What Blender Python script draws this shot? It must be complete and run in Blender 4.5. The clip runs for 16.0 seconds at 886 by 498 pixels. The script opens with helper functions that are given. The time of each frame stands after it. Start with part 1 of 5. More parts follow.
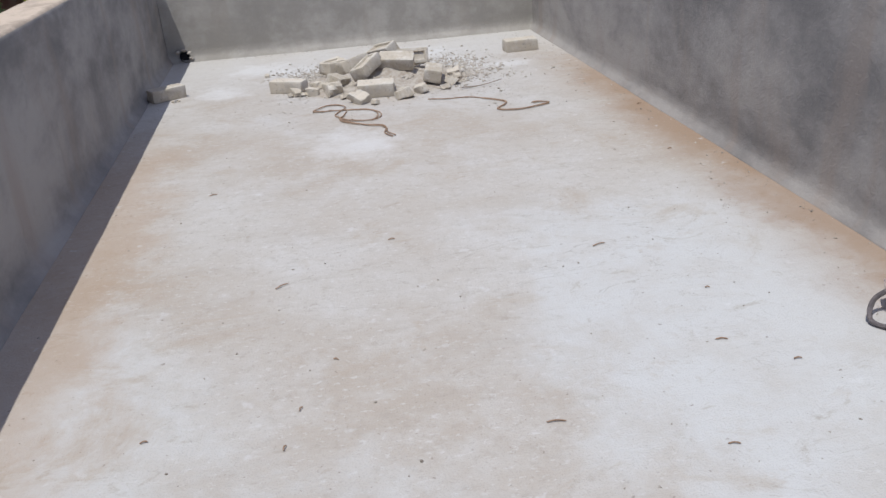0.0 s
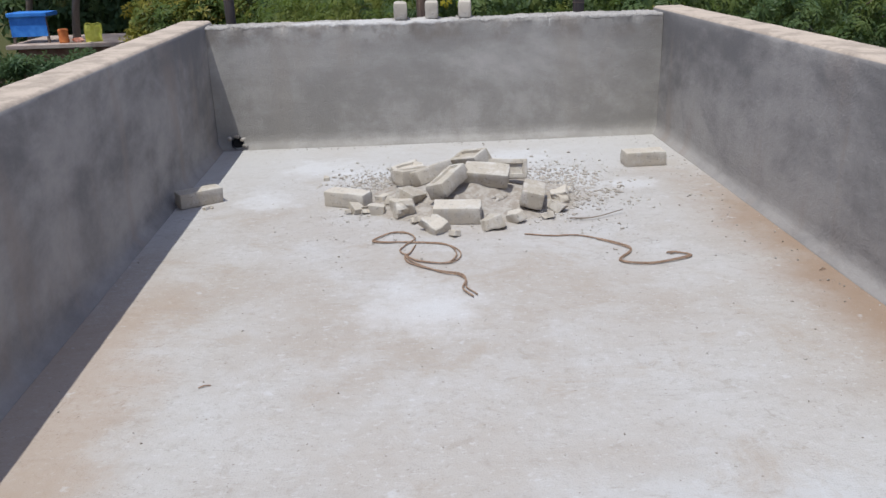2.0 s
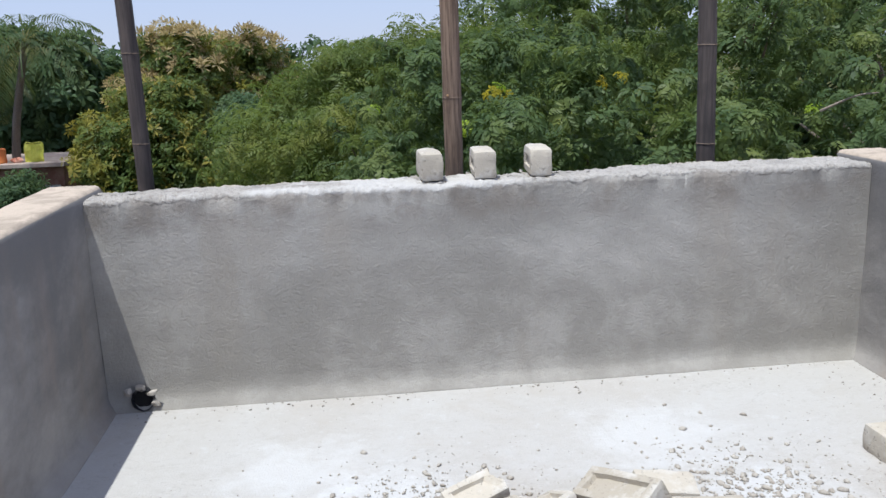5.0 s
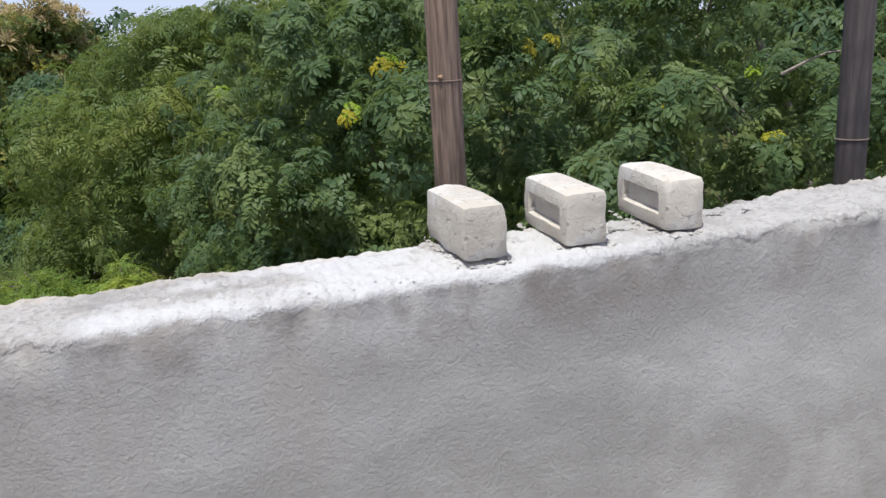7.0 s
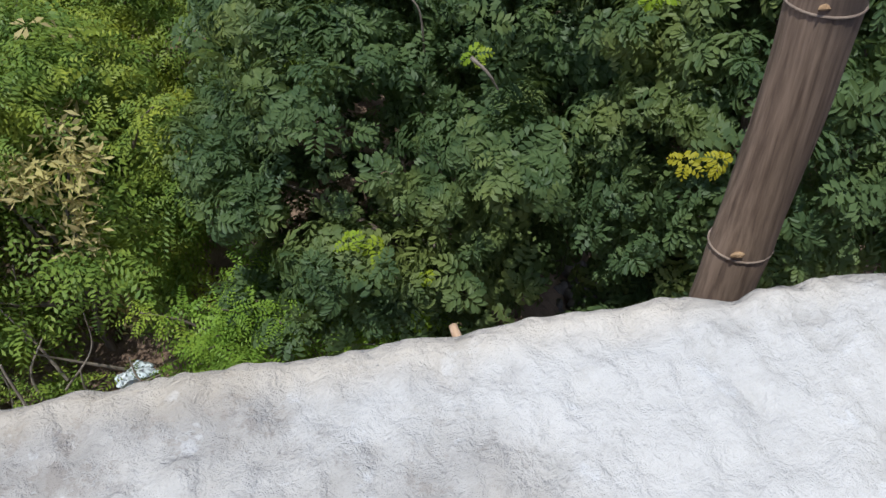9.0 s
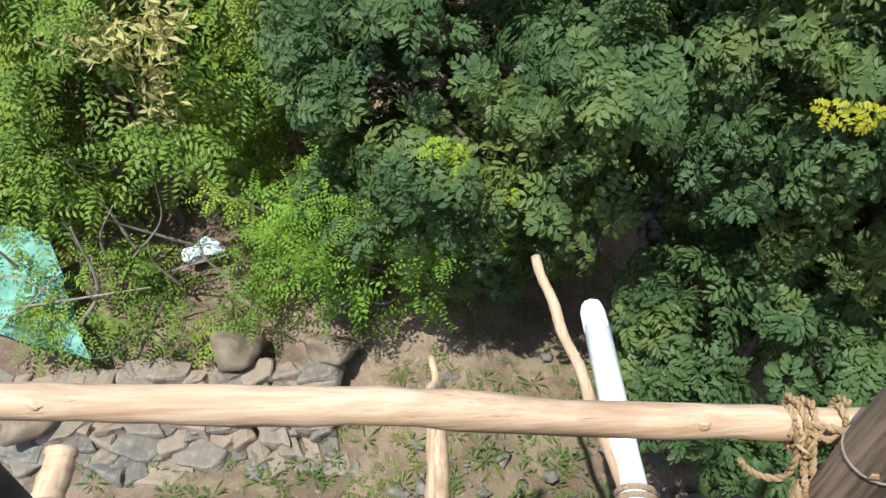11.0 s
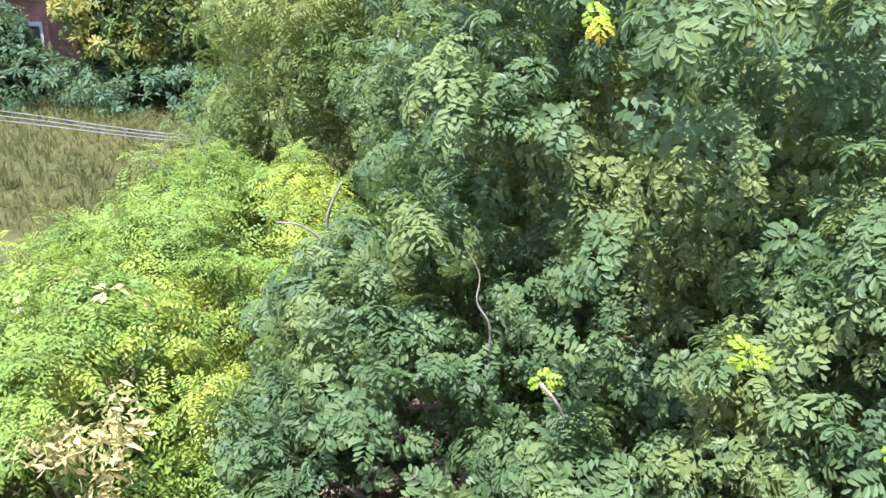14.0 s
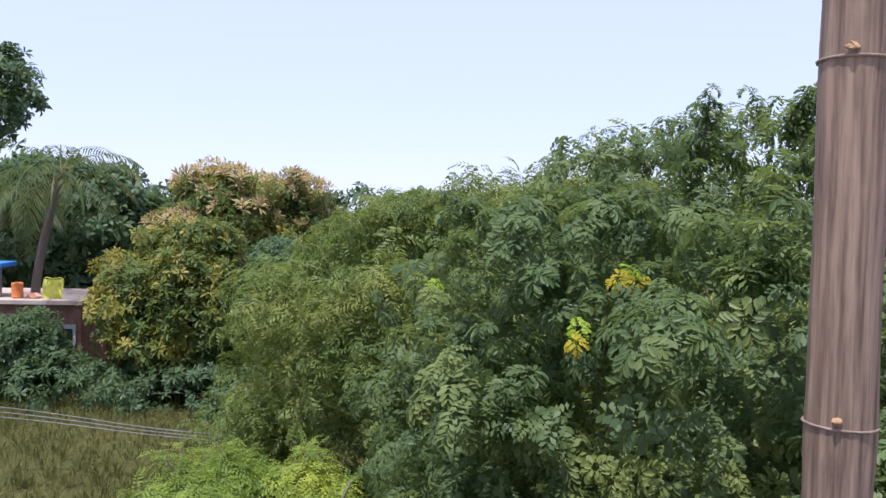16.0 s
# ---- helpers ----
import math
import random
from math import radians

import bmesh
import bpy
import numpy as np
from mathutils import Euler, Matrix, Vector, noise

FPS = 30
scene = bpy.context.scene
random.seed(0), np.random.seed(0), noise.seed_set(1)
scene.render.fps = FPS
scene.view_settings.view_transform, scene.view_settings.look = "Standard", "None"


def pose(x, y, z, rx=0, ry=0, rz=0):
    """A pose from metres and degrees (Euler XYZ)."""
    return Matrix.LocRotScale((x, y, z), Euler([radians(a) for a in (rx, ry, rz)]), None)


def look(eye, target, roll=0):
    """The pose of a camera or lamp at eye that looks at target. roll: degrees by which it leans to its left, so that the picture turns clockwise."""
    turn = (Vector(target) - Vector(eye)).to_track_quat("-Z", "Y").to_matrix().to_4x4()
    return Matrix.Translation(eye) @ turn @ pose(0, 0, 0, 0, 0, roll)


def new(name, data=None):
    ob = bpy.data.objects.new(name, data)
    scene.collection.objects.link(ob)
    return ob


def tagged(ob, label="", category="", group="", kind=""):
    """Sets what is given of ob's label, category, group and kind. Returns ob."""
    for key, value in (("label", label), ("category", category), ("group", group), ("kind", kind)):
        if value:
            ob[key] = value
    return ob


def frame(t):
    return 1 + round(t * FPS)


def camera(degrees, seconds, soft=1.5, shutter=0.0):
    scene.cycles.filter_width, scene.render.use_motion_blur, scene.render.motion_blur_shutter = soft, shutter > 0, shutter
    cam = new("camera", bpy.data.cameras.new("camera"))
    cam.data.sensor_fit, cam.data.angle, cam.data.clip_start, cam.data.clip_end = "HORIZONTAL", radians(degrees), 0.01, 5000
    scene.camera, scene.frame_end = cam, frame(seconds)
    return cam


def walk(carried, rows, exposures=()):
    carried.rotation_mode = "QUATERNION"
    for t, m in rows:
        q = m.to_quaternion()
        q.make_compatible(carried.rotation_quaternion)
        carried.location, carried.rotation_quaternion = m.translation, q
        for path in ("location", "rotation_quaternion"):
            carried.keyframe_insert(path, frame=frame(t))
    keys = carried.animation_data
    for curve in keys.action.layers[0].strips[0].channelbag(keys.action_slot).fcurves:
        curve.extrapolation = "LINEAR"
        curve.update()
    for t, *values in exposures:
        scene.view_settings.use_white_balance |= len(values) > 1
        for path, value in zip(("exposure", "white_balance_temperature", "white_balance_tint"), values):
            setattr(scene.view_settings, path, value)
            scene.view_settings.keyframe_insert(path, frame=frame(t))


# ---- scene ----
cam = camera(56.8, 16.0)
PATH = [
    (0, (1.114, -6.904, 1.297), (1.374, -5.11, 0.453), -4.0),
    (0.5, (1.139, -6.598, 1.283), (1.264, -4.781, 0.456), -1.9),
    (1, (1.21, -6.301, 1.275), (1.29, -4.464, 0.487), -3.0),
    (1.5, (1.273, -5.943, 1.29), (1.355, -4.084, 0.559), -1.2),
    (2, (1.258, -5.554, 1.286), (1.342, -3.682, 0.586), -1.7),
    (2.5, (1.305, -5.148, 1.271), (1.409, -3.259, 0.624), -1.9),
    (3, (1.301, -4.709, 1.27), (1.396, -2.82, 0.621), -1.1),
    (3.5, (1.286, -4.296, 1.342), (1.391, -2.359, 0.854), -0.6),
    (4, (1.245, -3.846, 1.354), (1.375, -1.898, 0.921), -0.5),
    (4.2, (1.194, -3.696, 1.337), (1.327, -1.747, 0.909), -0.5),
    (6.3, (0.815, -1.857, 1.267), (1.2, 0.031, 0.73), -5.2),
    (6.5, (0.8, -1.688, 1.27), (1.23, 0.19, 0.734), -4.9),
    (7, (0.773, -1.303, 1.252), (1.348, 0.534, 0.707), -3.4),
    (7.5, (0.767, -0.944, 1.241), (1.411, 0.863, 0.675), -4.1),
    (8, (0.814, -0.583, 1.217), (1.424, 1.183, 0.505), -2.8),
    (8.5, (0.806, -0.276, 1.184), (1.352, 1.355, 0.162), -0.7),
    (9, (0.871, -0.056, 1.151), (1.088, 1.393, -0.211), -3.1),
    (9.5, (0.899, 0.058, 1.141), (0.931, 1.457, -0.287), -2.9),
    (10, (0.874, 0.133, 1.083), (0.875, 1.454, -0.419), -2.8),
    (10.2, (0.868, 0.176, 1.036), (0.86, 1.463, -0.495), -3.5),
    (12.3, (0.764, 0.288, 0.986), (0.853, 1.59, -0.53), 4.7),
    (12.5, (0.779, 0.292, 0.984), (0.862, 1.688, -0.446), 4.5),
    (13, (0.807, 0.276, 1.041), (0.894, 1.866, -0.169), 2.5),
    (13.5, (0.815, 0.239, 1.107), (0.929, 1.981, 0.132), 1.94),
    (14, (0.841, 0.222, 1.187), (0.993, 2.053, 0.397), 1.81),
    (14.5, (0.886, 0.218, 1.288), (1.117, 2.095, 0.638), 1.7),
    (15, (0.876, 0.15, 1.311), (1.139, 2.078, 0.848), 1.4),
    (15.5, (0.877, 0.032, 1.319), (1.151, 1.995, 1.051), 1.5),
    (16, (0.872, -0.28, 1.359), (0.985, 1.714, 1.258), 1.2),
]
walk(cam, [(t, look(eye, target, roll)) for t, eye, target, roll in PATH],
     exposures=[(0.0, -0.09, 6270, 9), (3.0, 0.03, 6050, 8), (4.2, 0.17, 6020, 6), (7.0, 0.44, 6150, 8), (8.0, 0.4, 6000, 8), (9.0, 0.2, 6000, 6), (9.5, 0.55, 5880, -2), (10.0, 0.82, 5980, -3), (10.2, 0.9, 5980, -3),
                (12.3, 0.88, 6050, -1), (13.0, 1.85, 6250, 10), (13.5, 1.95, 5950, 12), (14.5, 2.4, 5450, 19), (15.0, 2.5, 5350, 18), (15.5, 2.05, 5550, 16), (16.0, 0.85, 6050, 17)])

# ---- daylight ----
SUN = Vector((0.208, 0.24, -1.0)).normalized()
world = bpy.data.worlds.new("world")
scene.world = world
world.use_nodes = True
sky = world.node_tree.nodes.new("ShaderNodeTexSky")
sky.sky_type, sky.sun_disc = "NISHITA", False
sky.sun_elevation = math.asin(-SUN.z)
sky.sun_rotation = math.atan2(-SUN.x, -SUN.y)
sky.dust_density, sky.air_density, sky.ozone_density = 0.3, 1.0, 2.0
haze = world.node_tree.nodes.new("ShaderNodeMix")
haze.data_type = "RGBA"
haze.inputs[0].default_value, haze.inputs[7].default_value = 0.85, (2.75, 3.0, 4.2, 1)
world.node_tree.links.new(sky.outputs[0], haze.inputs[6])
world.node_tree.links.new(haze.outputs[2], world.node_tree.nodes["Background"].inputs[0])
world.node_tree.nodes["Background"].inputs[1].default_value = 0.155
lamp = bpy.data.lights.new("sun", "SUN")
lamp.energy, lamp.angle, lamp.color = 3.7, radians(0.53), (1.0, 0.96, 0.90)
sun = new("sun", lamp)
sun.matrix_world = look((0, 0, 12), Vector((0, 0, 12)) + SUN)


# ---- materials ----
class Mat:
    """A node material in a few calls."""
    def __init__(self, name, rough=0.85, spec=0.3):
        self.m = bpy.data.materials.new(name)
        self.m.use_nodes = True
        self.t = self.m.node_tree
        self.b = self.t.nodes["Principled BSDF"]
        self.b.inputs["Roughness"].default_value = rough
        self.b.inputs["Specular IOR Level"].default_value = spec
        self.co = self.t.nodes.new("ShaderNodeTexCoord").outputs["Object"]

    def link(self, a, b):
        self.t.links.new(a, b)

    def put(self, socket, v):
        if isinstance(v, bpy.types.NodeSocket):
            self.link(v, socket)
        elif isinstance(v, (tuple, list)) and len(v) == 3 and socket.type == "RGBA":
            socket.default_value = (*v, 1)
        else:
            socket.default_value = v

    def noise(self, scale, detail=4.0, rough=0.6, stretch=(1, 1, 1), distort=0.0):
        mp = self.t.nodes.new("ShaderNodeMapping")
        mp.inputs["Scale"].default_value = stretch
        self.link(self.co, mp.inputs[0])
        n = self.t.nodes.new("ShaderNodeTexNoise")
        n.inputs["Scale"].default_value, n.inputs["Detail"].default_value = scale, detail
        n.inputs["Roughness"].default_value, n.inputs["Distortion"].default_value = rough, distort
        self.link(mp.outputs[0], n.inputs["Vector"])
        return n.outputs["Fac"]

    def cells(self, scale, feature="F1"):
        n = self.t.nodes.new("ShaderNodeTexVoronoi")
        n.feature = feature
        n.inputs["Scale"].default_value = scale
        self.link(self.co, n.inputs["Vector"])
        return n.outputs["Distance"]

    def axis(self, i):
        s = self.t.nodes.new("ShaderNodeSeparateXYZ")
        self.link(self.co, s.inputs[0])
        return s.outputs[i]

    def step(self, v, a, b, lo=0.0, hi=1.0):
        r = self.t.nodes.new("ShaderNodeMapRange")
        r.interpolation_type = "SMOOTHSTEP"
        for k, x in zip((0, 1, 2, 3, 4), (v, a, b, lo, hi)):
            self.put(r.inputs[k], x)
        return r.outputs[0]

    def math(self, op, a, b=0.0):
        n = self.t.nodes.new("ShaderNodeMath")
        n.operation = op
        self.put(n.inputs[0], a), self.put(n.inputs[1], b)
        return n.outputs[0]

    def mix(self, f, a, b, how="MIX"):
        n = self.t.nodes.new("ShaderNodeMix")
        n.data_type, n.blend_type = "RGBA", how
        self.put(n.inputs[0], f), self.put(n.inputs[6], a), self.put(n.inputs[7], b)
        return n.outputs[2]

    def random(self, island=False):
        if island:
            return self.t.nodes.new("ShaderNodeNewGeometry").outputs["Random Per Island"]
        return self.t.nodes.new("ShaderNodeObjectInfo").outputs["Random"]

    def colour(self, c):
        self.put(self.b.inputs["Base Color"], c)
        return self

    def bump(self, heights, distance=0.01):
        prev = None
        for h, strength in heights:
            n = self.t.nodes.new("ShaderNodeBump")
            n.inputs["Strength"].default_value, n.inputs["Distance"].default_value = strength, distance
            self.put(n.inputs["Height"], h)
            if prev:
                self.link(prev, n.inputs["Normal"])
            prev = n.outputs[0]
        self.link(prev, self.b.inputs["Normal"])
        return self


def make_floor_mat():
    m = Mat("screed", 0.9, 0.2)
    big, mid, fine, grit = m.noise(0.6, 8, 0.68, distort=0.15), m.noise(2.6, 8, 0.72, distort=0.15), m.noise(22, 5, 0.7), m.noise(160, 2, 0.6)
    c = m.mix(m.step(big, 0.36, 0.62), (0.39, 0.345, 0.295), (0.455, 0.432, 0.40))
    c = m.mix(m.step(mid, 0.42, 0.75, 0, 0.8), c, (0.50, 0.49, 0.472))
    c = m.mix(m.math("MULTIPLY", m.step(fine, 0.50, 0.72), 0.5), c, (0.33, 0.295, 0.255))
    strokes = m.noise(3.5, 6, 0.7, (0.5, 2.2, 1))
    c = m.mix(m.step(strokes, 0.5, 0.7, 0, 0.4), c, (0.36, 0.325, 0.285))
    c = m.mix(m.step(m.noise(30, 4, 0.7, (1, 1.8, 1)), 0.57, 0.66, 0, 0.5), c, (0.55, 0.54, 0.525))
    c = m.mix(m.step(m.noise(75, 3, 0.6), 0.6, 0.72, 0, 0.45), c, (0.27, 0.24, 0.21))
    # cool lime wash over the near right and the near left, ragged at its edge
    wob = m.math("MULTIPLY", m.math("SUBTRACT", m.noise(1.1, 7, 0.7, distort=0.3), 0.5), 2.4)
    wash = m.math("MULTIPLY", m.step(m.math("ADD", m.axis(0), wob), 1.45, 1.95), m.step(m.math("ADD", m.axis(1), wob), -3.5, -4.3))
    wash = m.math("MAXIMUM", wash, m.step(m.math("ADD", m.math("ADD", m.axis(0), m.axis(1)), wob), -4.0, -4.7))
    c = m.mix(m.math("MULTIPLY", wash, m.step(mid, 0.3, 0.6, 0.35, 0.8)), c, (0.505, 0.51, 0.505))
    c = m.mix(m.step(m.noise(1.9, 8, 0.75, (1, 1.4, 1), 0.6), 0.54, 0.66, 0, 0.5), c, (0.37, 0.315, 0.255))
    c = m.mix(m.step(m.noise(6.5, 7, 0.75, (1, 1.7, 1), 0.8), 0.58, 0.66, 0, 0.45), c, (0.33, 0.295, 0.25))
    # hair lines left by the trowel
    hair = m.math("ABSOLUTE", m.math("SUBTRACT", m.noise(2.3, 5, 0.6, (1, 2.2, 1), 0.9), 0.5))
    c = m.mix(m.math("MULTIPLY", m.step(hair, 0.006, 0.001), m.step(big, 0.45, 0.6, 0, 0.4)), c, (0.24, 0.21, 0.18))
    # rusty earth washed along the foot of both side walls
    edge = m.math("ADD", m.axis(0), m.math("MULTIPLY", m.math("SUBTRACT", mid, 0.5), 0.7))
    right = m.math("MULTIPLY", m.step(edge, 2.56, 3.0), m.step(m.axis(1), -0.5, -2.2))
    c = m.mix(m.math("MULTIPLY", right, 0.8), c, (0.27, 0.175, 0.105))
    left = m.math("MULTIPLY", m.step(edge, 0.55, 0.2), m.step(m.axis(1), -1.9, -3.0))
    c = m.mix(m.math("MULTIPLY", left, 0.45), c, (0.35, 0.235, 0.145))
    c = m.mix(m.math("MULTIPLY", m.step(m.math("ADD", m.axis(1), m.math("MULTIPLY", mid, 0.8)), -0.75, -0.1), 0.5), c, (0.52, 0.51, 0.49))
    c = m.mix(m.math("MULTIPLY", m.step(m.noise(9, 3, 0.7), 0.63, 0.72), 0.45), c, (0.56, 0.56, 0.555))
    c = m.mix(m.step(m.noise(45, 2, 0.5), 0.70, 0.76, 0, 0.55), c, (0.17, 0.14, 0.115))
    # spilt white mortar dust round the heap
    for x, y, r in ((0.5, -1.25, 0.22), (1.05, -0.85, 0.3), (2.15, -1.05, 0.36), (1.95, -0.55, 0.34), (2.5, -1.2, 0.18), (1.3, -2.75, 0.36), (0.75, -0.6, 0.3)):
        dx, dy = m.math("SUBTRACT", m.axis(0), x), m.math("SUBTRACT", m.axis(1), y)
        d = m.math("SQRT", m.math("ADD", m.math("MULTIPLY", dx, dx), m.math("MULTIPLY", dy, dy)))
        d = m.math("ADD", d, m.math("MULTIPLY", m.math("SUBTRACT", m.noise(7, 6, 0.7), 0.5), r * 2.2))
        c = m.mix(m.step(d, r, r * 0.2, 0, 0.42), c, (0.63, 0.635, 0.635))
    return m.colour(c).bump([(mid, 0.3), (fine, 0.4), (grit, 0.3)], 0.012).m


def make_wall_mat(name, light, dark, warm, top, top_z, lime=False):
    m = Mat(name, 0.92, 0.15)
    big, mid, fine = m.noise(1.3, 7, 0.66, (0.7, 0.7, 1.3), 0.15), m.noise(4.5, 7, 0.7, distort=0.15), m.noise(55, 4, 0.7)
    drip = m.noise(2.2, 4, 0.6, (1.6, 1.6, 0.28), 0.1)
    c = m.mix(m.step(big, 0.36, 0.64), dark, light)
    c = m.mix(m.math("MULTIPLY", m.step(drip, 0.5, 0.68), 0.55), c, warm)
    c = m.mix(m.math("MULTIPLY", m.step(mid, 0.52, 0.75), 0.4), c, dark)
    c = m.mix(m.math("MULTIPLY", m.step(fine, 0.55, 0.8), 0.3), c, light)
    z = m.math("ADD", m.axis(2), m.math("MULTIPLY", m.math("SUBTRACT", mid, 0.5), 0.11))
    # damp ragged band under the coping and pale skirting of mortar
    c = m.mix(m.math("MULTIPLY", m.math("MULTIPLY", m.step(z, 0.66, 0.75), m.step(big, 0.62, 0.4)), 0.55), c, dark)
    c = m.mix(m.math("MULTIPLY", m.step(z, 0.085, 0.045), 0.5 if lime else 0.12), c, light)
    grain = m.noise(60, 4, 0.7)
    cap = m.mix(m.step(m.noise(5.5, 6, 0.7), 0.44, 0.62), top, tuple(0.72 * v for v in top))
    cap = m.mix(m.step(grain, 0.55, 0.7, 0, 0.4), cap, tuple(0.5 * v for v in top))
    if lime:
        # soft damp cloud over the lower half, a ragged tan-brown stain under the top
        cloud = m.math("MULTIPLY", m.step(m.math("ADD", z, m.math("MULTIPLY", big, 0.5)), 0.80, 0.62), m.step(mid, 0.35, 0.62, 0.25, 0.8))
        c = m.mix(cloud, c, (0.30, 0.282, 0.25))
        under = m.math("MULTIPLY", m.step(z, 0.62, 0.75), m.step(m.noise(3.0, 6, 0.7), 0.42, 0.6))
        c = m.mix(m.math("MULTIPLY", under, 0.7), c, (0.23, 0.2, 0.17))
        # smooth white lime over grainy mortar, tan along the outer arris
        white = m.step(m.math("ADD", m.math("MULTIPLY", m.noise(3.4, 5, 0.6, distort=0.2), 0.9), m.math("MULTIPLY", m.axis(0), 0.3)), 0.62, 0.78)
        white = m.math("MULTIPLY", white, m.step(m.axis(0), 1.85, 1.4, 0.25, 1.0))
        cap = m.mix(m.math("MULTIPLY", white, 0.8), cap, (0.57, 0.55, 0.52))
        specks = m.math("MULTIPLY", m.step(m.noise(48, 5, 0.8), 0.52, 0.6), m.math("SUBTRACT", 0.7, m.math("MULTIPLY", white, 0.6)))
        cap = m.mix(specks, cap, (0.30, 0.265, 0.23))
        cap = m.mix(m.step(m.noise(38, 4, 0.7), 0.6, 0.68, 0, 0.6), cap, (0.6, 0.59, 0.575))
        rim = m.step(m.math("ADD", m.axis(1), m.math("MULTIPLY", mid, 0.05)), 0.225, 0.262)
        cap = m.mix(m.math("MULTIPLY", rim, 0.5), cap, (0.60, 0.50, 0.37))
    on_top = m.step(z if lime else m.axis(2), top_z, top_z + 0.018 if lime else top_z + 0.006)
    c = m.mix(on_top, c, cap)
    rough = m.noise(36, 6, 0.75, distort=0.3)
    if lime:
        # loose trowelled mortar is rougher than the wall face, except where lime smooths it
        loose = m.math("MULTIPLY", on_top, m.math("SUBTRACT", 1.0, m.math("MULTIPLY", white, 0.75)))
        rough = m.math("MULTIPLY", rough, m.math("ADD", m.math("MULTIPLY", loose, 4.0), 1.0))
    return m.colour(c).bump([(mid, 0.12 if lime else 0.3), (rough, 0.2), (fine, 0.32)] + ([(m.math("MULTIPLY", m.noise(110, 5, 0.8, distort=0.4), m.math("ADD", m.math("MULTIPLY", loose, 3.0), 0.4)), 0.5)] if lime else []), 0.01).m


def make_brick_mat():
    m = Mat("fly_ash_brick", 0.92, 0.15)
    mid, fine, pits = m.noise(14, 5, 0.65), m.noise(90, 4, 0.7), m.noise(62, 3, 0.55, distort=0.6)
    c = m.mix(m.random(), (0.43, 0.38, 0.305), (0.55, 0.495, 0.41))
    c = m.mix(m.math("MULTIPLY", m.step(mid, 0.45, 0.62), 0.7), c, (0.60, 0.57, 0.515))
    c = m.mix(m.step(m.noise(6, 5, 0.7), 0.52, 0.68, 0, 0.5), c, (0.36, 0.315, 0.26))
    c = m.mix(m.math("MULTIPLY", m.step(fine, 0.58, 0.72), 0.5), c, (0.28, 0.25, 0.21))
    hole = m.step(pits, 0.62, 0.68)
    c = m.mix(m.math("MULTIPLY", hole, 0.6), c, (0.24, 0.21, 0.18))
    return m.colour(c).bump([(mid, 0.35), (fine, 0.45), (m.math("SUBTRACT", 1.0, hole), 0.4)], 0.007).m


def make_bamboo_mat(name, a, b, c3, along=2):
    m = Mat(name, 0.6, 0.35)
    def run(w, l):
        return tuple(l if k == along else w for k in range(3))

    grain, big = m.noise(6, 5, 0.65, run(14, 0.7)), m.noise(3.2, 4, 0.6, run(1, 0.6), 0.5)
    c = m.mix(m.step(grain, 0.3, 0.7), a, b)
    c = m.mix(m.math("MULTIPLY", m.step(big, 0.45, 0.68), 0.8), c, c3)
    c = m.mix(m.math("MULTIPLY", m.step(m.noise(2.5, 6, 0.7, run(30, 0.5)), 0.62, 0.7), 0.6), c, tuple(0.35 * v for v in a))
    return m.colour(c).bump([(grain, 0.35), (m.noise(40, 3, 0.6), 0.15)], 0.006).m


def make_leaf_mat(name, dark, mid, bright, glow, rough=0.45):
    """Leaves: diffuse with some light let through, tint by leaflet and by clump."""
    m = Mat(name, rough, 0.16)
    r, clump = m.random(True), m.noise(0.8, 4, 0.65)
    r = m.math("ADD", m.math("MULTIPLY", r, 0.5), m.step(m.noise(3.2, 2, 0.5), 0.35, 0.65, 0, 0.5))
    c = m.mix(r, dark, mid)
    c = m.mix(m.step(clump, 0.48, 0.68, 0, 0.75), c, bright)
    m.colour(c)
    tr = m.t.nodes.new("ShaderNodeBsdfTranslucent")
    m.link(m.mix(0.6, c, glow), tr.inputs["Color"])
    mx = m.t.nodes.new("ShaderNodeMixShader")
    mx.inputs[0].default_value = 0.36
    m.link(m.b.outputs[0], mx.inputs[1]), m.link(tr.outputs[0], mx.inputs[2])
    m.link(mx.outputs[0], m.t.nodes["Material Output"].inputs[0])
    return m.m


def make_plain(name, a, b, scale=8.0, rough=0.8, bump=0.3, spec=0.3):
    m = Mat(name, rough, spec)
    n, f = m.noise(scale, 5, 0.65, distort=0.3), m.noise(scale * 7, 4, 0.7)
    c = m.mix(m.step(n, 0.35, 0.68), a, b)
    c = m.mix(m.math("MULTIPLY", m.step(f, 0.55, 0.75), 0.35), c, tuple(0.6 * v for v in a))
    return m.colour(c).bump([(n, bump), (f, bump)], 0.01).m


